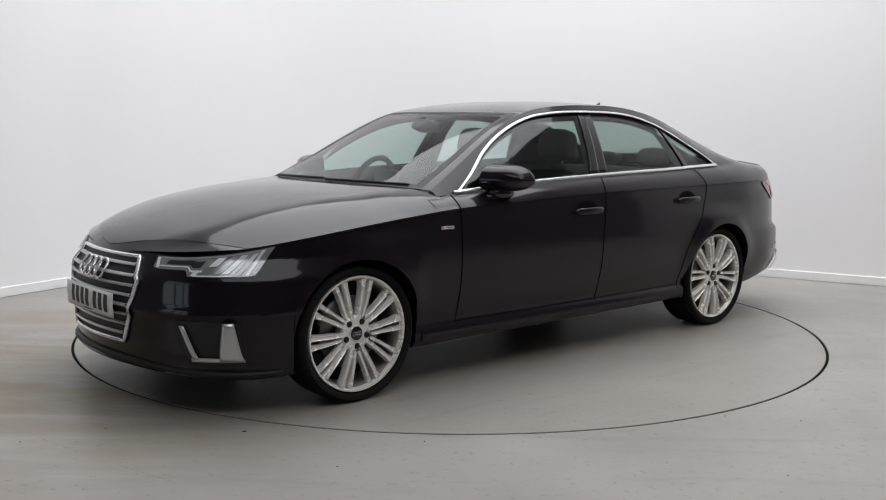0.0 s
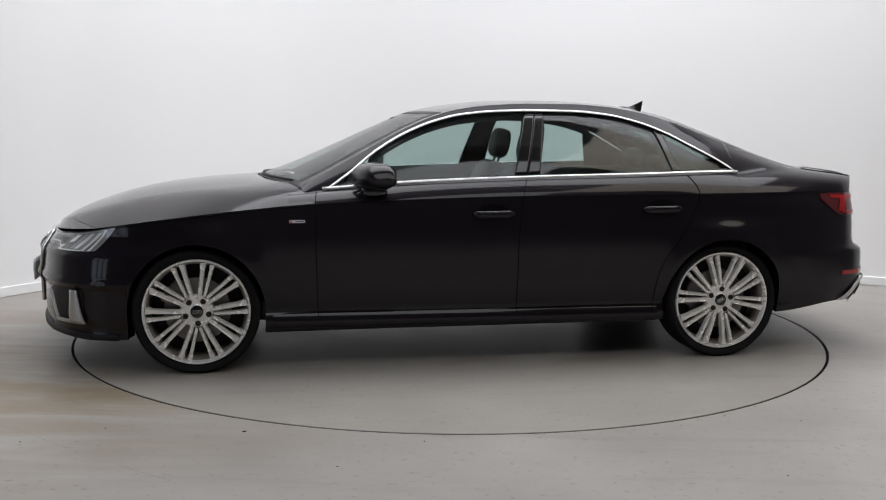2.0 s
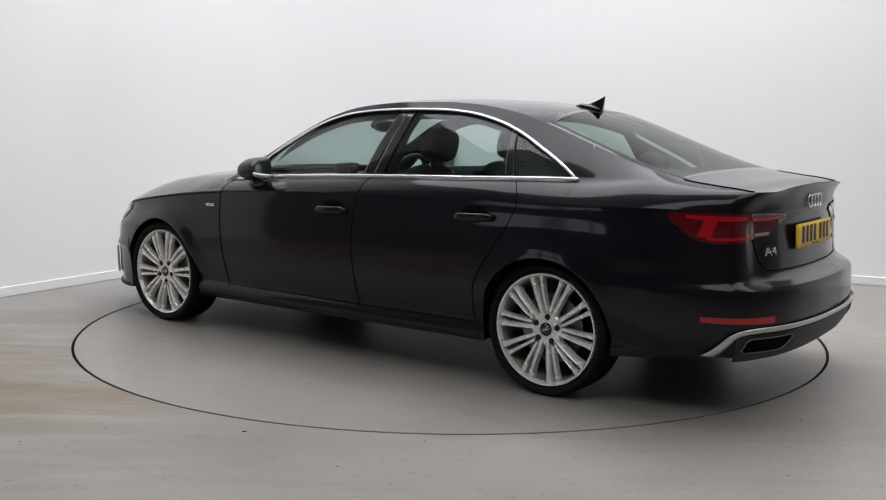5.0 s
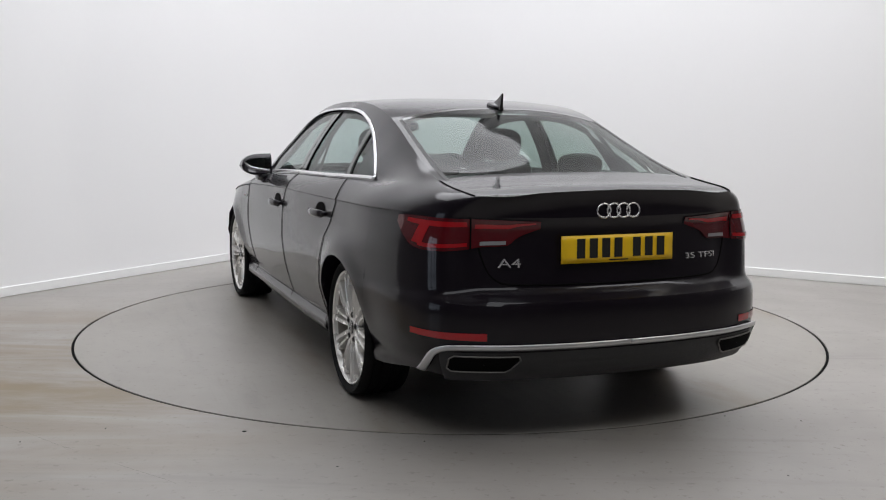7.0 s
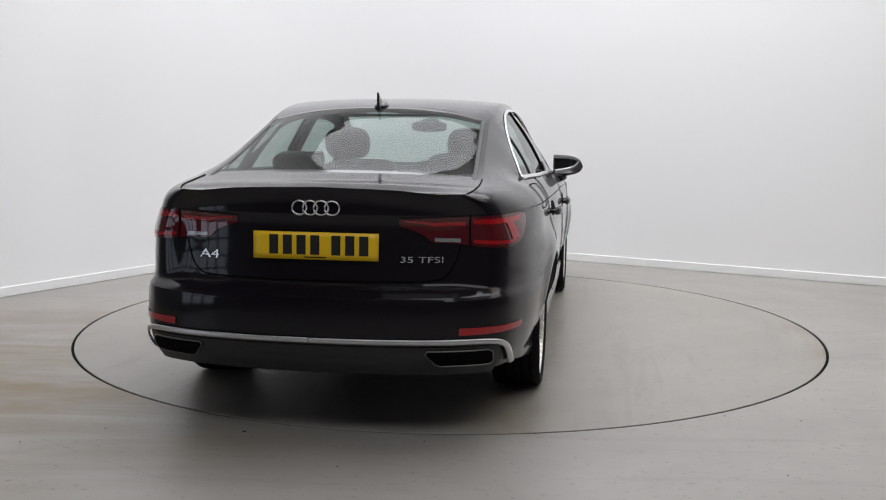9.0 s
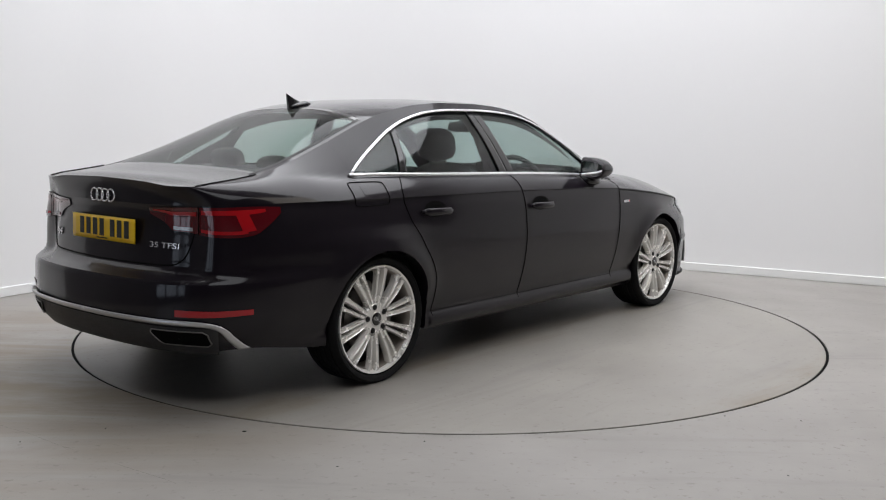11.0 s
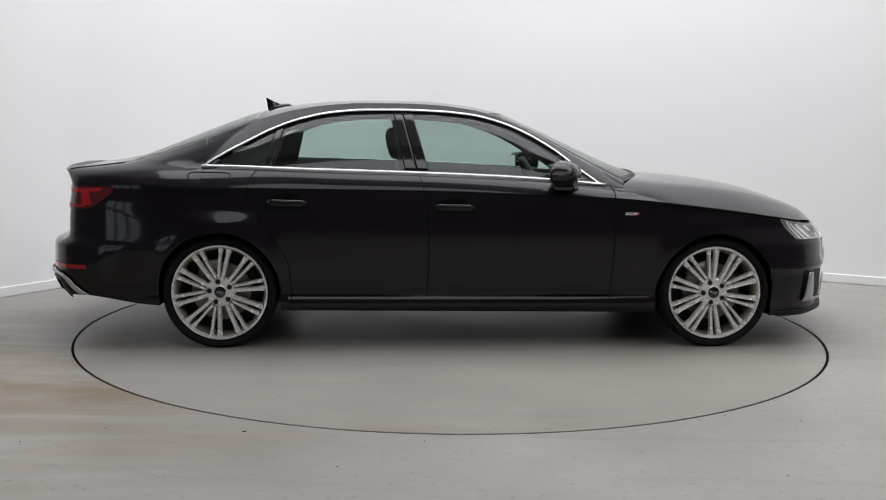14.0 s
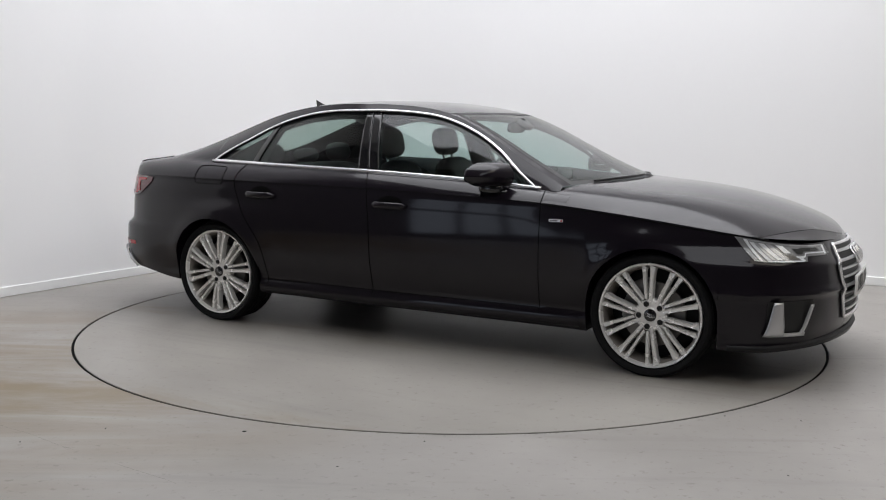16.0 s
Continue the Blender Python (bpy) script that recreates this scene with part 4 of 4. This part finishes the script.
for z in frac(0.335, 0.640, 7):
    w = grille_wide(z) - 0.012
    rows = [[nose_at(w * k, z + dz, o) for dz, o in ((0.006, 0.006), (0.006, 0.016), (0.002, 0.019), (-0.002, 0.019), (-0.006, 0.016), (-0.006, 0.006))] for k in frac(-1, 1, 24)]
    crisp(part("grille_bar", grid(rows), SATIN, GRILLE, "satin chrome grille bar"), 30)


def rings(radius, gap, thick_r, centre, fn):
    for k in range(4):
        cy = (k - 1.5) * gap
        pts = [fn(centre[0] + cy + radius * math.cos(t), centre[1] + radius * math.sin(t), 0.026 if fn is nose_at else 0.008) for t in [i * math.tau / 28 for i in range(28)]]
        part("emblem_ring", tube(pts, thick_r, 8, True), CHROME, CAR, "chrome emblem ring")


rings(0.043, 0.058, 0.0060, (0.0, 0.605), nose_at)


def boot_face(y, z, off=0.0):
    """The boot lid's face, over its crease."""
    if z <= 0.895:
        return tail_at(y, z, off)
    q = quarter_point(s_at(y, 0.895, False), (z - 0.90) / 0.118)
    return (q[0] - off, y, q[2])


rings(0.0305, 0.0455, 0.0042, (0.0, 0.928), boot_face)


# number plates with plain bars for the characters
def plate(fn, z0, z1, off, mat, name, label):
    rows = [[fn(0.26 * k, z, off) for z in frac(z0, z1, 4)] for k in frac(-1, 1, 16)]
    xm = max(q[0] for r in rows for q in r) if fn is nose_at else min(q[0] for r in rows for q in r)
    rows = [[(xm * 0.75 + q[0] * 0.25, q[1], q[2]) for q in r] for r in rows]
    ob = part(name, grid(rows), mat, CAR, label)
    thick(ob, 0.006, 0)
    d = 1 if fn is nose_at else -1
    zc, h = (z0 + z1) / 2 + 0.004, 0.079
    for i in range(7):
        left = -0.193 + i * 0.0575 + (0.03 if i > 3 else 0)
        y0, y1 = left - 0.004, left + 0.041
        x = lambda y, z: xm * 0.75 + fn(y, z, off)[0] * 0.25 + d * 0.0042
        sheet = grid([[(x(d * y, zc + dz), d * y, zc + dz) for dz in frac(-h / 2, h / 2, 4)] for y in frac(y0 + 0.004, y1 - 0.003, 3)])
        part("character_bar", sheet, INK, ob)
    sheet = grid([[(x(y, z0 + dz), y, z0 + dz) for dz in (0.007, 0.012)] for y in frac(-0.045, 0.045, 3)])
    part("small_print_bar", sheet, INK, ob)


plate(nose_at, 0.402, 0.514, 0.020, WHITEPLATE, "front_number_plate", "white number plate with black characters")
plate(tail_at, 0.717, 0.828, 0.010, YELLOW, "rear_number_plate", "yellow number plate with black characters")

# lower front: air inlets with satin blades, splitter
inlet = grid([[nose_at(0.575 + 0.035 * (1 - u) + (0.205 - 0.035 * (1 - u)) * t, 0.252 + 0.172 * u, 0.003) for u in frac(0, 1, 8)] for t in frac(0, 1, 14)])
both("air_inlet", inlet, INK, CAR, "dark front air inlet")
blade_in = grid([[nose_at(0.588 + 0.052 * (1 - u) + 0.016 * t, 0.262 + 0.142 * u, 0.012 + 0.004 * (1 - (2 * t - 1) ** 2)) for u in frac(0, 1, 8)] for t in frac(0, 1, 4)])
blade_low = grid([[nose_at(0.630 + 0.115 * t, 0.252 + 0.018 * u, 0.014) for u in frac(0, 1, 3)] for t in frac(0, 1, 10)])
blade_out = grid([[nose_at(0.722 + 0.014 * u + (0.062 - 0.034 * u) * t, 0.254 + 0.168 * u, 0.014 + 0.006 * (1 - (2 * t - 1) ** 2)) for u in frac(0, 1, 8)] for t in frac(0, 1, 6)])
both("inlet_blade", merge(blade_in, blade_low), SATIN, CAR, "satin silver inlet blade", 0.006)
both("inlet_blade", blade_out, SATIN, CAR, "wide satin silver inlet blade", 0.006)
S_SPL = ring_s(1.80)
spl = [[skin(s, z + 0.030 * step(S_SPL, 0.0, s), o * (1 - 0.7 * step(0.55 * S_SPL, S_SPL, s))) for z, o in ((0.205, -0.012), (0.200, 0.014), (0.192, 0.018), (0.180, 0.014), (0.168, -0.03))] for s in frac(0, S_SPL, 50)]
both("front_splitter", grid(spl), TRIM, CAR, "black plastic front splitter lip")
sill_strip = grid([[at_x(x, z, o) for z, o in ((0.291, 0.001), (0.272, 0.003), (0.240, 0.009), (0.212, 0.002), (0.203, -0.03))] for x in frac(1.03, -1.03, 50)])
both("side_skirt", sill_strip, PAINT, CAR, "gloss black painted side skirt")

# tail lamps
S_TL0 = ring_s(-2.00)
S_TL1 = float(np.interp(-0.338, -np.array([skin(q, 0.86)[1] for q in np.linspace(S_REAR, SMAX, 200)]), np.linspace(S_REAR, SMAX, 200)))
tl_s = lambda t, u: S_TL0 + (S_TL1 - S_TL0) * t
tl_lo_key = smooth_curve([(0.0, 0.872), (0.10, 0.815), (0.18, 0.782), (0.30, 0.772), (0.56, 0.780), (0.62, 0.786), (0.80, 0.792), (0.86, 0.822), (1.0, 0.858)])
tl_lo = lambda t: float(tl_lo_key(t))
tl_hi_key = smooth_curve([(0.0, 0.897), (0.15, 0.902), (0.5, 0.899), (0.62, 0.897), (1.0, 0.886)])
tl_hi = lambda t, s: float(tl_hi_key(t))
tp = lambda *a, **k: patch(tl_s, tl_lo, tl_hi, *a, **k)
tail_pieces = [
    ("light_band", tp(0.10, 0.55, 0.74, 0.90, 0.009), REDLENS, "bright red light band"),
    ("light_band", tp(0.22, 0.55, 0.10, 0.22, 0.009), REDLENS, "bright red light band"),
    ("light_band", tp(0.17, 0.25, 0.16, 0.78, 0.009, n=6, slant=0.06), REDLENS, ""),
    ("light_band", tp(0.60, 0.97, 0.66, 0.82, 0.009), REDLENS, ""),
    ("reversing_light", tp(0.63, 0.79, 0.06, 0.20, 0.009), HOUSING, "clear reversing light"),
    ("lamp_joint", tp(0.567, 0.578, -0.02, 1.02, 0.0105, n=2), GAP, ""),
    ]
for k in (1, -1):
    base = tp(0, 1, 0, 1, 0.006, n=40)
    root = part("tail_light", base if k > 0 else mirrored(base), REDDARK, CAR, "dark red tail light")
    for nm, sheet, mat, lab in tail_pieces:
        part(nm, sheet if k > 0 else mirrored(sheet), mat, root, lab)

s_of_y = lambda y, z: s_at(y, z, False)
S_RF0, S_RF1 = ring_s(-2.15), s_of_y(0.592, 0.45)
both("rear_reflector", grid([[skin(s, 0.452 + (-0.012 - 0.006 * k + (0.024 + 0.006 * k) * u) * 1.0, 0.004) for u in frac(0, 1, 3)] for s, k in [(S_RF0 + (S_RF1 - S_RF0) * t, t) for t in frac(0, 1, 20)]]), REDLENS, CAR, "red rear reflector strip")

# lower rear: valance, satin trim, exhaust surrounds
val = [[skin(s, 0.262 + 0.125 * u, 0.004) for u in frac(0, 1, 10)] for s in frac(s_of_y(0.745, 0.36), SMAX, 40)]
both("rear_valance", grid(val), VALANCE, CAR, "dark grey plastic rear valance")
trim_path = [(0.762, 0.290), (0.760, 0.345), (0.745, 0.385), (0.70, 0.399), (0.60, 0.402), (0.4, 0.402), (0.2, 0.401), (0.0, 0.401)]
tr = ribbon(fine(trim_path, 8), -0.017, 0.010, tail_at)
both("rear_trim_strip", tr, SATIN, CAR, "satin silver rear trim strip", 0.006)
mid = [[tail_at(0.42 * k, 0.285 + 0.065 * u, 0.012 - 0.010 * u) for u in frac(0, 1, 4)] for k in frac(-1, 1, 24)]
part("diffuser", grid(mid), VALANCE, CAR, "dark rear diffuser panel")


def exhaust():
    out = [(0.470, 0.372), (0.700, 0.372), (0.716, 0.360), (0.716, 0.318), (0.700, 0.306), (0.515, 0.306), (0.498, 0.314), (0.462, 0.358)]
    pts = []
    for i in range(8):
        a, b = np.array(out[i]), np.array(out[(i + 1) % 8])
        pts += [a * (1 - t) + b * t for t in frac(0, 1, 6)[:-1]]
    ring = tube([tail_at(*p, 0.010) for p in pts], 0.0032, 6, True)
    c = np.mean(out, axis=0)
    inner = [[tail_at(*(c + (p - c) * k), o) for k, o in ((0.97, 0.009), (0.90, 0.0085), (0.6, 0.0095), (0.3, 0.0095), (0.02, 0.0095))] for p in pts + [pts[0]]]
    return ring, grid(inner)


ex_ring, ex_in = exhaust()
for k in (1, -1):
    e = part("exhaust_surround", ex_ring if k > 0 else mirrored(ex_ring), STEEL, CAR, "satin metal exhaust surround")
    part("exhaust_mouth", ex_in if k > 0 else mirrored(ex_in), GAP, e)


# door handles, mirrors, aerial, side badge
def handle(x0, x1, z0, z1):
    rows = []
    for t in frac(0, 1, 22):
        x, z = x0 + (x1 - x0) * t, z0 + (z1 - z0) * t
        grow = min(1.0, (min(t, 1 - t) / 0.12 + 0.02)) ** 0.5
        arch = 0.016 + 0.022 * math.sin(math.pi * t) ** 0.6
        q = np.array(at_x(x, z))
        rows.append([(x, q[1] + arch * (0.5 + 0.5 * grow) + 0.012 * grow * math.cos(a), z + 0.019 * grow * math.sin(a)) for a in [i * math.tau / 14 for i in range(15)]])
    # flat black patch on the door skin, the recess's shade put into colour
    cup = [[at_x(x0 + (x1 - x0) * (0.5 + 0.36 * r * math.cos(a)), (z0 + z1) / 2 + 0.012 + 0.040 * r * math.sin(a), 0.002 - 0.0 * r) for r in frac(0.02, 1, 5)] for a in [i * math.tau / 28 for i in range(29)]]
    post = [blob(x0 + (x1 - x0) * t, at_x(x0 + (x1 - x0) * t, z0)[1] + 0.012, z0 + (z1 - z0) * t, 0.016, 0.018, 0.011, 3, 12) for t in (0.08, 0.92)]
    for k in (1, -1):
        sh = grid(rows)
        h = part("door_handle", sh if k > 0 else mirrored(sh), PAINT, CAR, "black painted door handle")
        c = grid(cup)
        part("handle_recess_shade", c if k > 0 else mirrored(c), GAP, h)
        for p in post:
            part("handle_post", p if k > 0 else mirrored(p), PAINT, h)


handle(0.012, -0.212, 0.803, 0.806)
handle(-0.915, -1.140, 0.822, 0.826)


def mirror(k):
    rows = []
    for t in frac(0, 1, 20):
        y = 0.812 + 0.196 * t
        r = (1 - (max(t - 0.35, 0) / 0.65) ** 2.6) ** 0.5 if t < 1 else 0.02
        r = max(r * (1.0 - 0.10 * t), 0.02)
        xf, zc = 0.505 - 0.055 * t, 0.986 + 0.004 * t
        row = []
        for a in [i * math.tau / 28 for i in range(29)]:
            cx, cz = math.cos(a), math.sin(a)
            dx = (0.122 if cx > 0 else 0.046) * math.copysign(abs(cx) ** 0.8, cx) * (0.55 + 0.45 * r)
            row.append((xf + dx, y, zc + (0.080 if cz > 0 else 0.062) * math.copysign(abs(cz) ** 0.75, cz) * r))
        rows.append(row)
    f = (lambda q: q) if k > 0 else mirrored
    house = part("door_mirror", f(grid(rows)), PAINT, CAR, "black door mirror on a stalk")
    part("mirror_foot", f(merge(blob(0.515, 0.850, 0.922, 0.070, 0.055, 0.030, 3, 20), blob(0.525, 0.835, 0.892, 0.085, 0.035, 0.034, 3, 20))), GLOSSBLACK, house)
    face = []
    for t in frac(0.06, 0.92, 12):
        y = 0.812 + 0.196 * t
        r = (1 - (max(t - 0.35, 0) / 0.65) ** 2.6) ** 0.5 * (1.0 - 0.10 * t)
        face.append([(0.505 - 0.055 * t - 0.046 * (0.55 + 0.45 * r) - 0.002, y, 0.993 + 0.050 * r * u) for u in frac(-1, 1, 8)])
    part("mirror_glass", f(grid(face)), MIRROR, house, "mirror glass")
    part("indicator_strip", f(grid([[(0.505 - 0.055 * t + 0.120 * (0.6 + 0.4 * (1 - t * t)), 0.830 + 0.16 * t, 0.978 + dz) for dz in (-0.004, 0.004)] for t in frac(0, 0.9, 8)])), GLOSSBLACK, house)


MIRROR = material("mirror_silver", (0.9, 0.9, 0.9), 0.02, 1.0)
mirror(1)
mirror(-1)


def aerial():
    rows = []
    for t in frac(0, 1, 14):
        x = -1.075 - 0.155 * t
        base = float(MID_Z(x)) - 0.004
        h = 0.012 + 0.074 * max(0, t - 0.15) ** 1.5 / 0.85 ** 1.5
        w = 0.022 * math.sin(math.pi * (0.08 + 0.84 * t)) ** 0.5
        top = x - 0.012 * t
        rows.append([(x, -w, base), (x, -w * 0.75, base + 0.012), (top, -0.004, base + h), (top, 0.004, base + h), (x, w * 0.75, base + 0.012), (x, w, base)])
    sheet = grid(rows)
    vs, fs = sheet
    n = len(vs)
    fs = fs + [tuple(range(n - 6, n)), tuple(range(5, -1, -1))]
    return vs, fs


crisp(part("roof_aerial", merge(aerial(), blob(-1.155, 0, float(MID_Z(-1.155)) + 0.006, 0.07, 0.034, 0.016, 2.4, 24, 12)), GLOSSBLACK, CAR, "black shark-fin roof aerial"), 50)
for k in (1, -1):
    f = (lambda q: q) if k > 0 else mirrored
    b = part("side_badge", f(grid([[at_x(x, z, 0.004) for z in (0.765, 0.779)] for x in frac(0.868, 0.945, 6)])), LAMPGREY, CAR, "small chrome side badge")
    part("badge_mark", f(grid([[at_x(x, z, 0.0055) for z in (0.767, 0.777)] for x in frac(0.933, 0.943, 3)])), PRINTRED, b)
    part("badge_mark", f(grid([[at_x(x, z, 0.0055) for z in (0.770, 0.774)] for x in frac(0.874, 0.915, 4)])), INK, b)


def lettering(text, y_left, z, height, name, width):
    """Raised letters on the boot lid; y runs to the car's left, the writing from left to right seen from behind."""
    cu = bpy.data.curves.new(name, "FONT")
    cu.body, cu.size, cu.extrude = text, 1.0, 0.06
    tmp = bpy.data.objects.new(name, cu)
    scene.collection.objects.link(tmp)
    me = bpy.data.meshes.new_from_object(tmp.evaluated_get(bpy.context.evaluated_depsgraph_get()))
    bpy.data.objects.remove(tmp)
    co = np.array([v.co[:] for v in me.vertices])
    x0, x1, z0, z1 = co[:, 0].min(), co[:, 0].max(), co[:, 1].min(), co[:, 1].max()
    for v in me.vertices:
        y = y_left - (v.co.x - x0) / (x1 - x0) * width
        zz = z + (v.co.y - z0) / (z1 - z0) * height
        q = tail_at(y, zz, 0.004 + v.co.z * 0.04)
        v.co = q
    me.materials.append(CHROME)
    ob = new(name, me)
    ob.parent = CAR
    return ob


lettering("A4", 0.512, 0.707, 0.034, "model_lettering", 0.090)
lettering("35 TFSI", -0.345, 0.712, 0.024, "engine_lettering", 0.168)

# ---------------------------------------------------------------- car: cabin
head = top_sheet(WS_TOP - 0.01, RW_TOP + 0.01, -0.97, 0.97, 24, 20, -0.028)
part("headliner", head, HEADLINER, CAR, "grey fabric headliner")
tub = []
for x in frac(1.0, -1.6, 20):
    yb = float(BELT_Y(x)) - 0.035
    tub.append([(x, -yb, float(BELT_Z(x)) + 0.012), (x, -yb + 0.03, float(BELT_Z(x)) - 0.03), (x, -0.74, 0.6), (x, -0.70, 0.24), (x, 0.70, 0.24), (x, 0.74, 0.6), (x, yb - 0.03, float(BELT_Z(x)) - 0.03), (x, yb, float(BELT_Z(x)) + 0.012)])
crisp(part("cabin_lining", grid(tub), CABIN, CAR, "dark door linings and cabin floor"), 40)
dash = [[(1.05 - 0.46 * t + 0.05 * t * (1 - k * k), 0.72 * k, 0.90 + 0.03 * math.sin(math.pi * min(t * 1.1, 1)) - 0.32 * max(0, t - 0.72) ** 1.2 / 0.28 ** 1.2) for k in frac(-1, 1, 20)] for t in frac(0, 1, 18)]
part("dashboard", grid(dash), CABIN, CAR, "dark plastic dashboard")
part("display_screen", blob(0.60, 0.02, 0.965, 0.012, 0.11, 0.045, 6, 20, 12), GLOSSBLACK, CAR)
shelf = [[(x, y, 0.985 + 0.03 * (x + 1.95) / -0.5 * -1) for y in frac(-0.66, 0.66, 8)] for x in frac(-1.30, -1.98, 8)]
part("parcel_shelf", grid(shelf), CABIN, CAR, "dark parcel shelf")


def steering():
    pts = []
    c = np.array((0.42, -0.37, 0.885))
    e1, e2 = np.array((0, 1.0, 0)), np.array((-0.40, 0, 0.917))
    for a in [i * math.tau / 40 for i in range(40)]:
        pts.append(c + 0.185 * (math.cos(a) * e1 + math.sin(a) * e2))
    arms = [tube([c + 0.05 * (math.cos(a) * e1 + math.sin(a) * e2), c + 0.18 * (math.cos(a) * e1 + math.sin(a) * e2)], 0.014, 8) for a in (0.1, math.pi - 0.1, -math.pi / 2)]
    return merge(tube(pts, 0.017, 10, True), blob(*c, 0.03, 0.07, 0.06, 3, 16, 23), *arms)


part("steering_wheel", steering(), CABIN, CAR, "black leather steering wheel")


def seat(y):
    root = part("front_seat", merge(blob(-0.28, y, 0.72, 0.085, 0.245, 0.33, 3.4, 30, 17), blob(-0.26, y - 0.20, 0.72, 0.10, 0.055, 0.27, 3, 20, 17), blob(-0.26, y + 0.20, 0.72, 0.10, 0.055, 0.27, 3, 20, 17)), SEAT, CAR, "black leather front seat")
    part("seat_cushion", blob(0.05, y, 0.42, 0.28, 0.25, 0.10, 3.4, 28), SEAT, root)
    part("headrest", blob(-0.425, y, 1.145, 0.055, 0.135, 0.095, 3.0, 26, 12), SEAT, root)
    for d in (-0.06, 0.06):
        part("headrest_post", tube([(-0.385, y + d, 0.98), (-0.42, y + d, 1.09)], 0.007, 8), CHROME, root)


seat(0.37)
seat(-0.37)
bench = part("rear_bench", merge(blob(-1.20, 0.0, 0.70, 0.10, 0.68, 0.30, 4, 30, 22), blob(-0.95, 0.0, 0.42, 0.27, 0.68, 0.10, 4, 28)), SEAT, CAR, "black leather rear bench")
for y, r in ((0.40, 0.125), (-0.40, 0.125), (0.0, 0.115)):
    part("headrest", blob(-1.335, y, 1.055 if y else 1.035, 0.05, r, 0.065 if y else 0.05, 3, 24, 14), SEAT, bench)
part("rear_view_mirror", merge(blob(0.275, 0.0, 1.245, 0.022, 0.115, 0.034, 3.4, 22, -10), tube([(0.30, 0, 1.25), (0.32, 0, 1.30)], 0.012, 8)), CABIN, CAR, "black rear-view mirror")
part("mirror_sensor_box", blob(0.335, 0.0, 1.265, 0.05, 0.06, 0.02, 3, 16, -35), CABIN, CAR)
for k in (1, -1):
    f = (lambda q: q) if k > 0 else mirrored
    part("pillar_lining", f(grid([[tuple(np.array(side_glass(-0.30 - 0.09 * u + d, float(PANE_LO(-0.3)) + (float(PANE_HI(-0.38)) - float(PANE_LO(-0.3))) * u, -0.05))) for d in frac(0.06, -0.07, 4)] for u in frac(0, 1, 6)])), CABIN, CAR)
    part("window_head_lining", f(pane(0.55, 0.50, -1.10, -1.10, lo=lambda x: PANE_HI(x) - 0.030, hi=lambda x: DLO_TOP(x) + 0.015, off=-0.05, n=40, m=4)), CABIN, CAR)
    part("rear_pillar_lining", f(pane(-1.12, -1.05, -1.52, -1.52, off=-0.06, n=16, m=6)), CABIN, CAR)
    part("belt_strap", f(grid([[(-0.34 - 0.05 * u, 0.735 - 0.10 * u + 0.001, 0.95 + 0.3 * u) for u in frac(0, 1, 6)], [(-0.39 - 0.05 * u, 0.735 - 0.10 * u, 0.95 + 0.3 * u) for u in frac(0, 1, 6)]])), INK, CAR)
part("window_sticker", grid([[np.array(top_skin(-1.31 + d, s, -0.004)) for d in (0.0, -0.018)] for s in frac(-0.20, 0.08, 10)]), LAMPWHITE, CAR, "pale blue dealer sticker strip")


# ---------------------------------------------------------------- small things on the floor
def pebble(x, y, size, seed):
    rnd = random.Random(seed)
    vs, fs = blob(0, 0, size * 0.4, size * 1.6, size, size * 0.45, 2.2, 10)
    vs = [(a[0] * (0.8 + 0.4 * rnd.random()), a[1] * (0.8 + 0.4 * rnd.random()), max(a[2], 0)) for a in vs]
    ob = part("grit", (vs, fs), TRIM, None)
    ob.matrix_world = pose(x, y, 0.0, 0, 0, rnd.random() * 180)
    tagged(ob, "small dark crumb of grit on the grey floor", "grit", "grit on the floor")


GRIT = [(-0.84, -2.253), (-1.695, -2.416), (-1.42, -2.23), (-0.41, -2.655), (-0.095, -2.349), (1.219, -1.95), (1.533, -2.012), (1.247, -2.692)]
pebble(*GRIT[0], 0.0055, 1)
for n, (x, y) in enumerate(GRIT[1:]):
    pebble(x, y, 0.003, 5 + n)
crack = []
for t in frac(0, 1, 60):
    x, y = -2.3 + 1.55 * t, -1.90 - 1.09 * t + 0.02 * noise.noise(Vector((t * 9, 0, 0)))
    w = 0.0011 * (0.55 + 0.45 * noise.noise(Vector((t * 17, 3, 0))))
    crack.append([(x, y - w, 0.0009), (x, y + w, 0.0009)])
ob = part("floor_crack", merge(grid(crack[:34]), grid(crack[41:53])), CRACK, None)
tagged(ob, "thin broken crack line in the floor paint", "crack", kind="structure")


# ---------------------------------------------------------------- movement
def motions():
    offset = Vector((0.0771, 0.2021, 0.0))
    seen = {0.0: 221.39, 0.5: 213.85, 1.0: 205.85, 1.5: 198.38, 2.0: 190.41, 2.5: 182.85, 3.0: 174.91, 3.5: 167.25, 6.0: 127.87, 6.5: 120.39, 7.0: 112.35, 7.5: 104.94,
            8.0: 96.88, 8.5: 89.42, 9.0: 81.35, 9.5: 73.97, 10.0: 65.95, 12.5: 27.03, 13.0: 19.01, 13.5: 11.40, 14.0: 3.55, 14.5: -3.97, 15.0: -12.14, 15.5: -19.74, 16.0: -27.79}
    times = sorted(seen)
    car_rows, table_rows = [], []
    for k in range(33):
        t = k / 2
        turn = float(np.interp(t, times, [seen[q] for q in times]))
        m = pose(0, 0, 0, 0, 0, turn)
        table_rows.append((t, m))
        car_rows.append((t, m @ Matrix.Translation(offset)))
    walk(CAR, car_rows)
    walk(TABLE, table_rows)


motions()
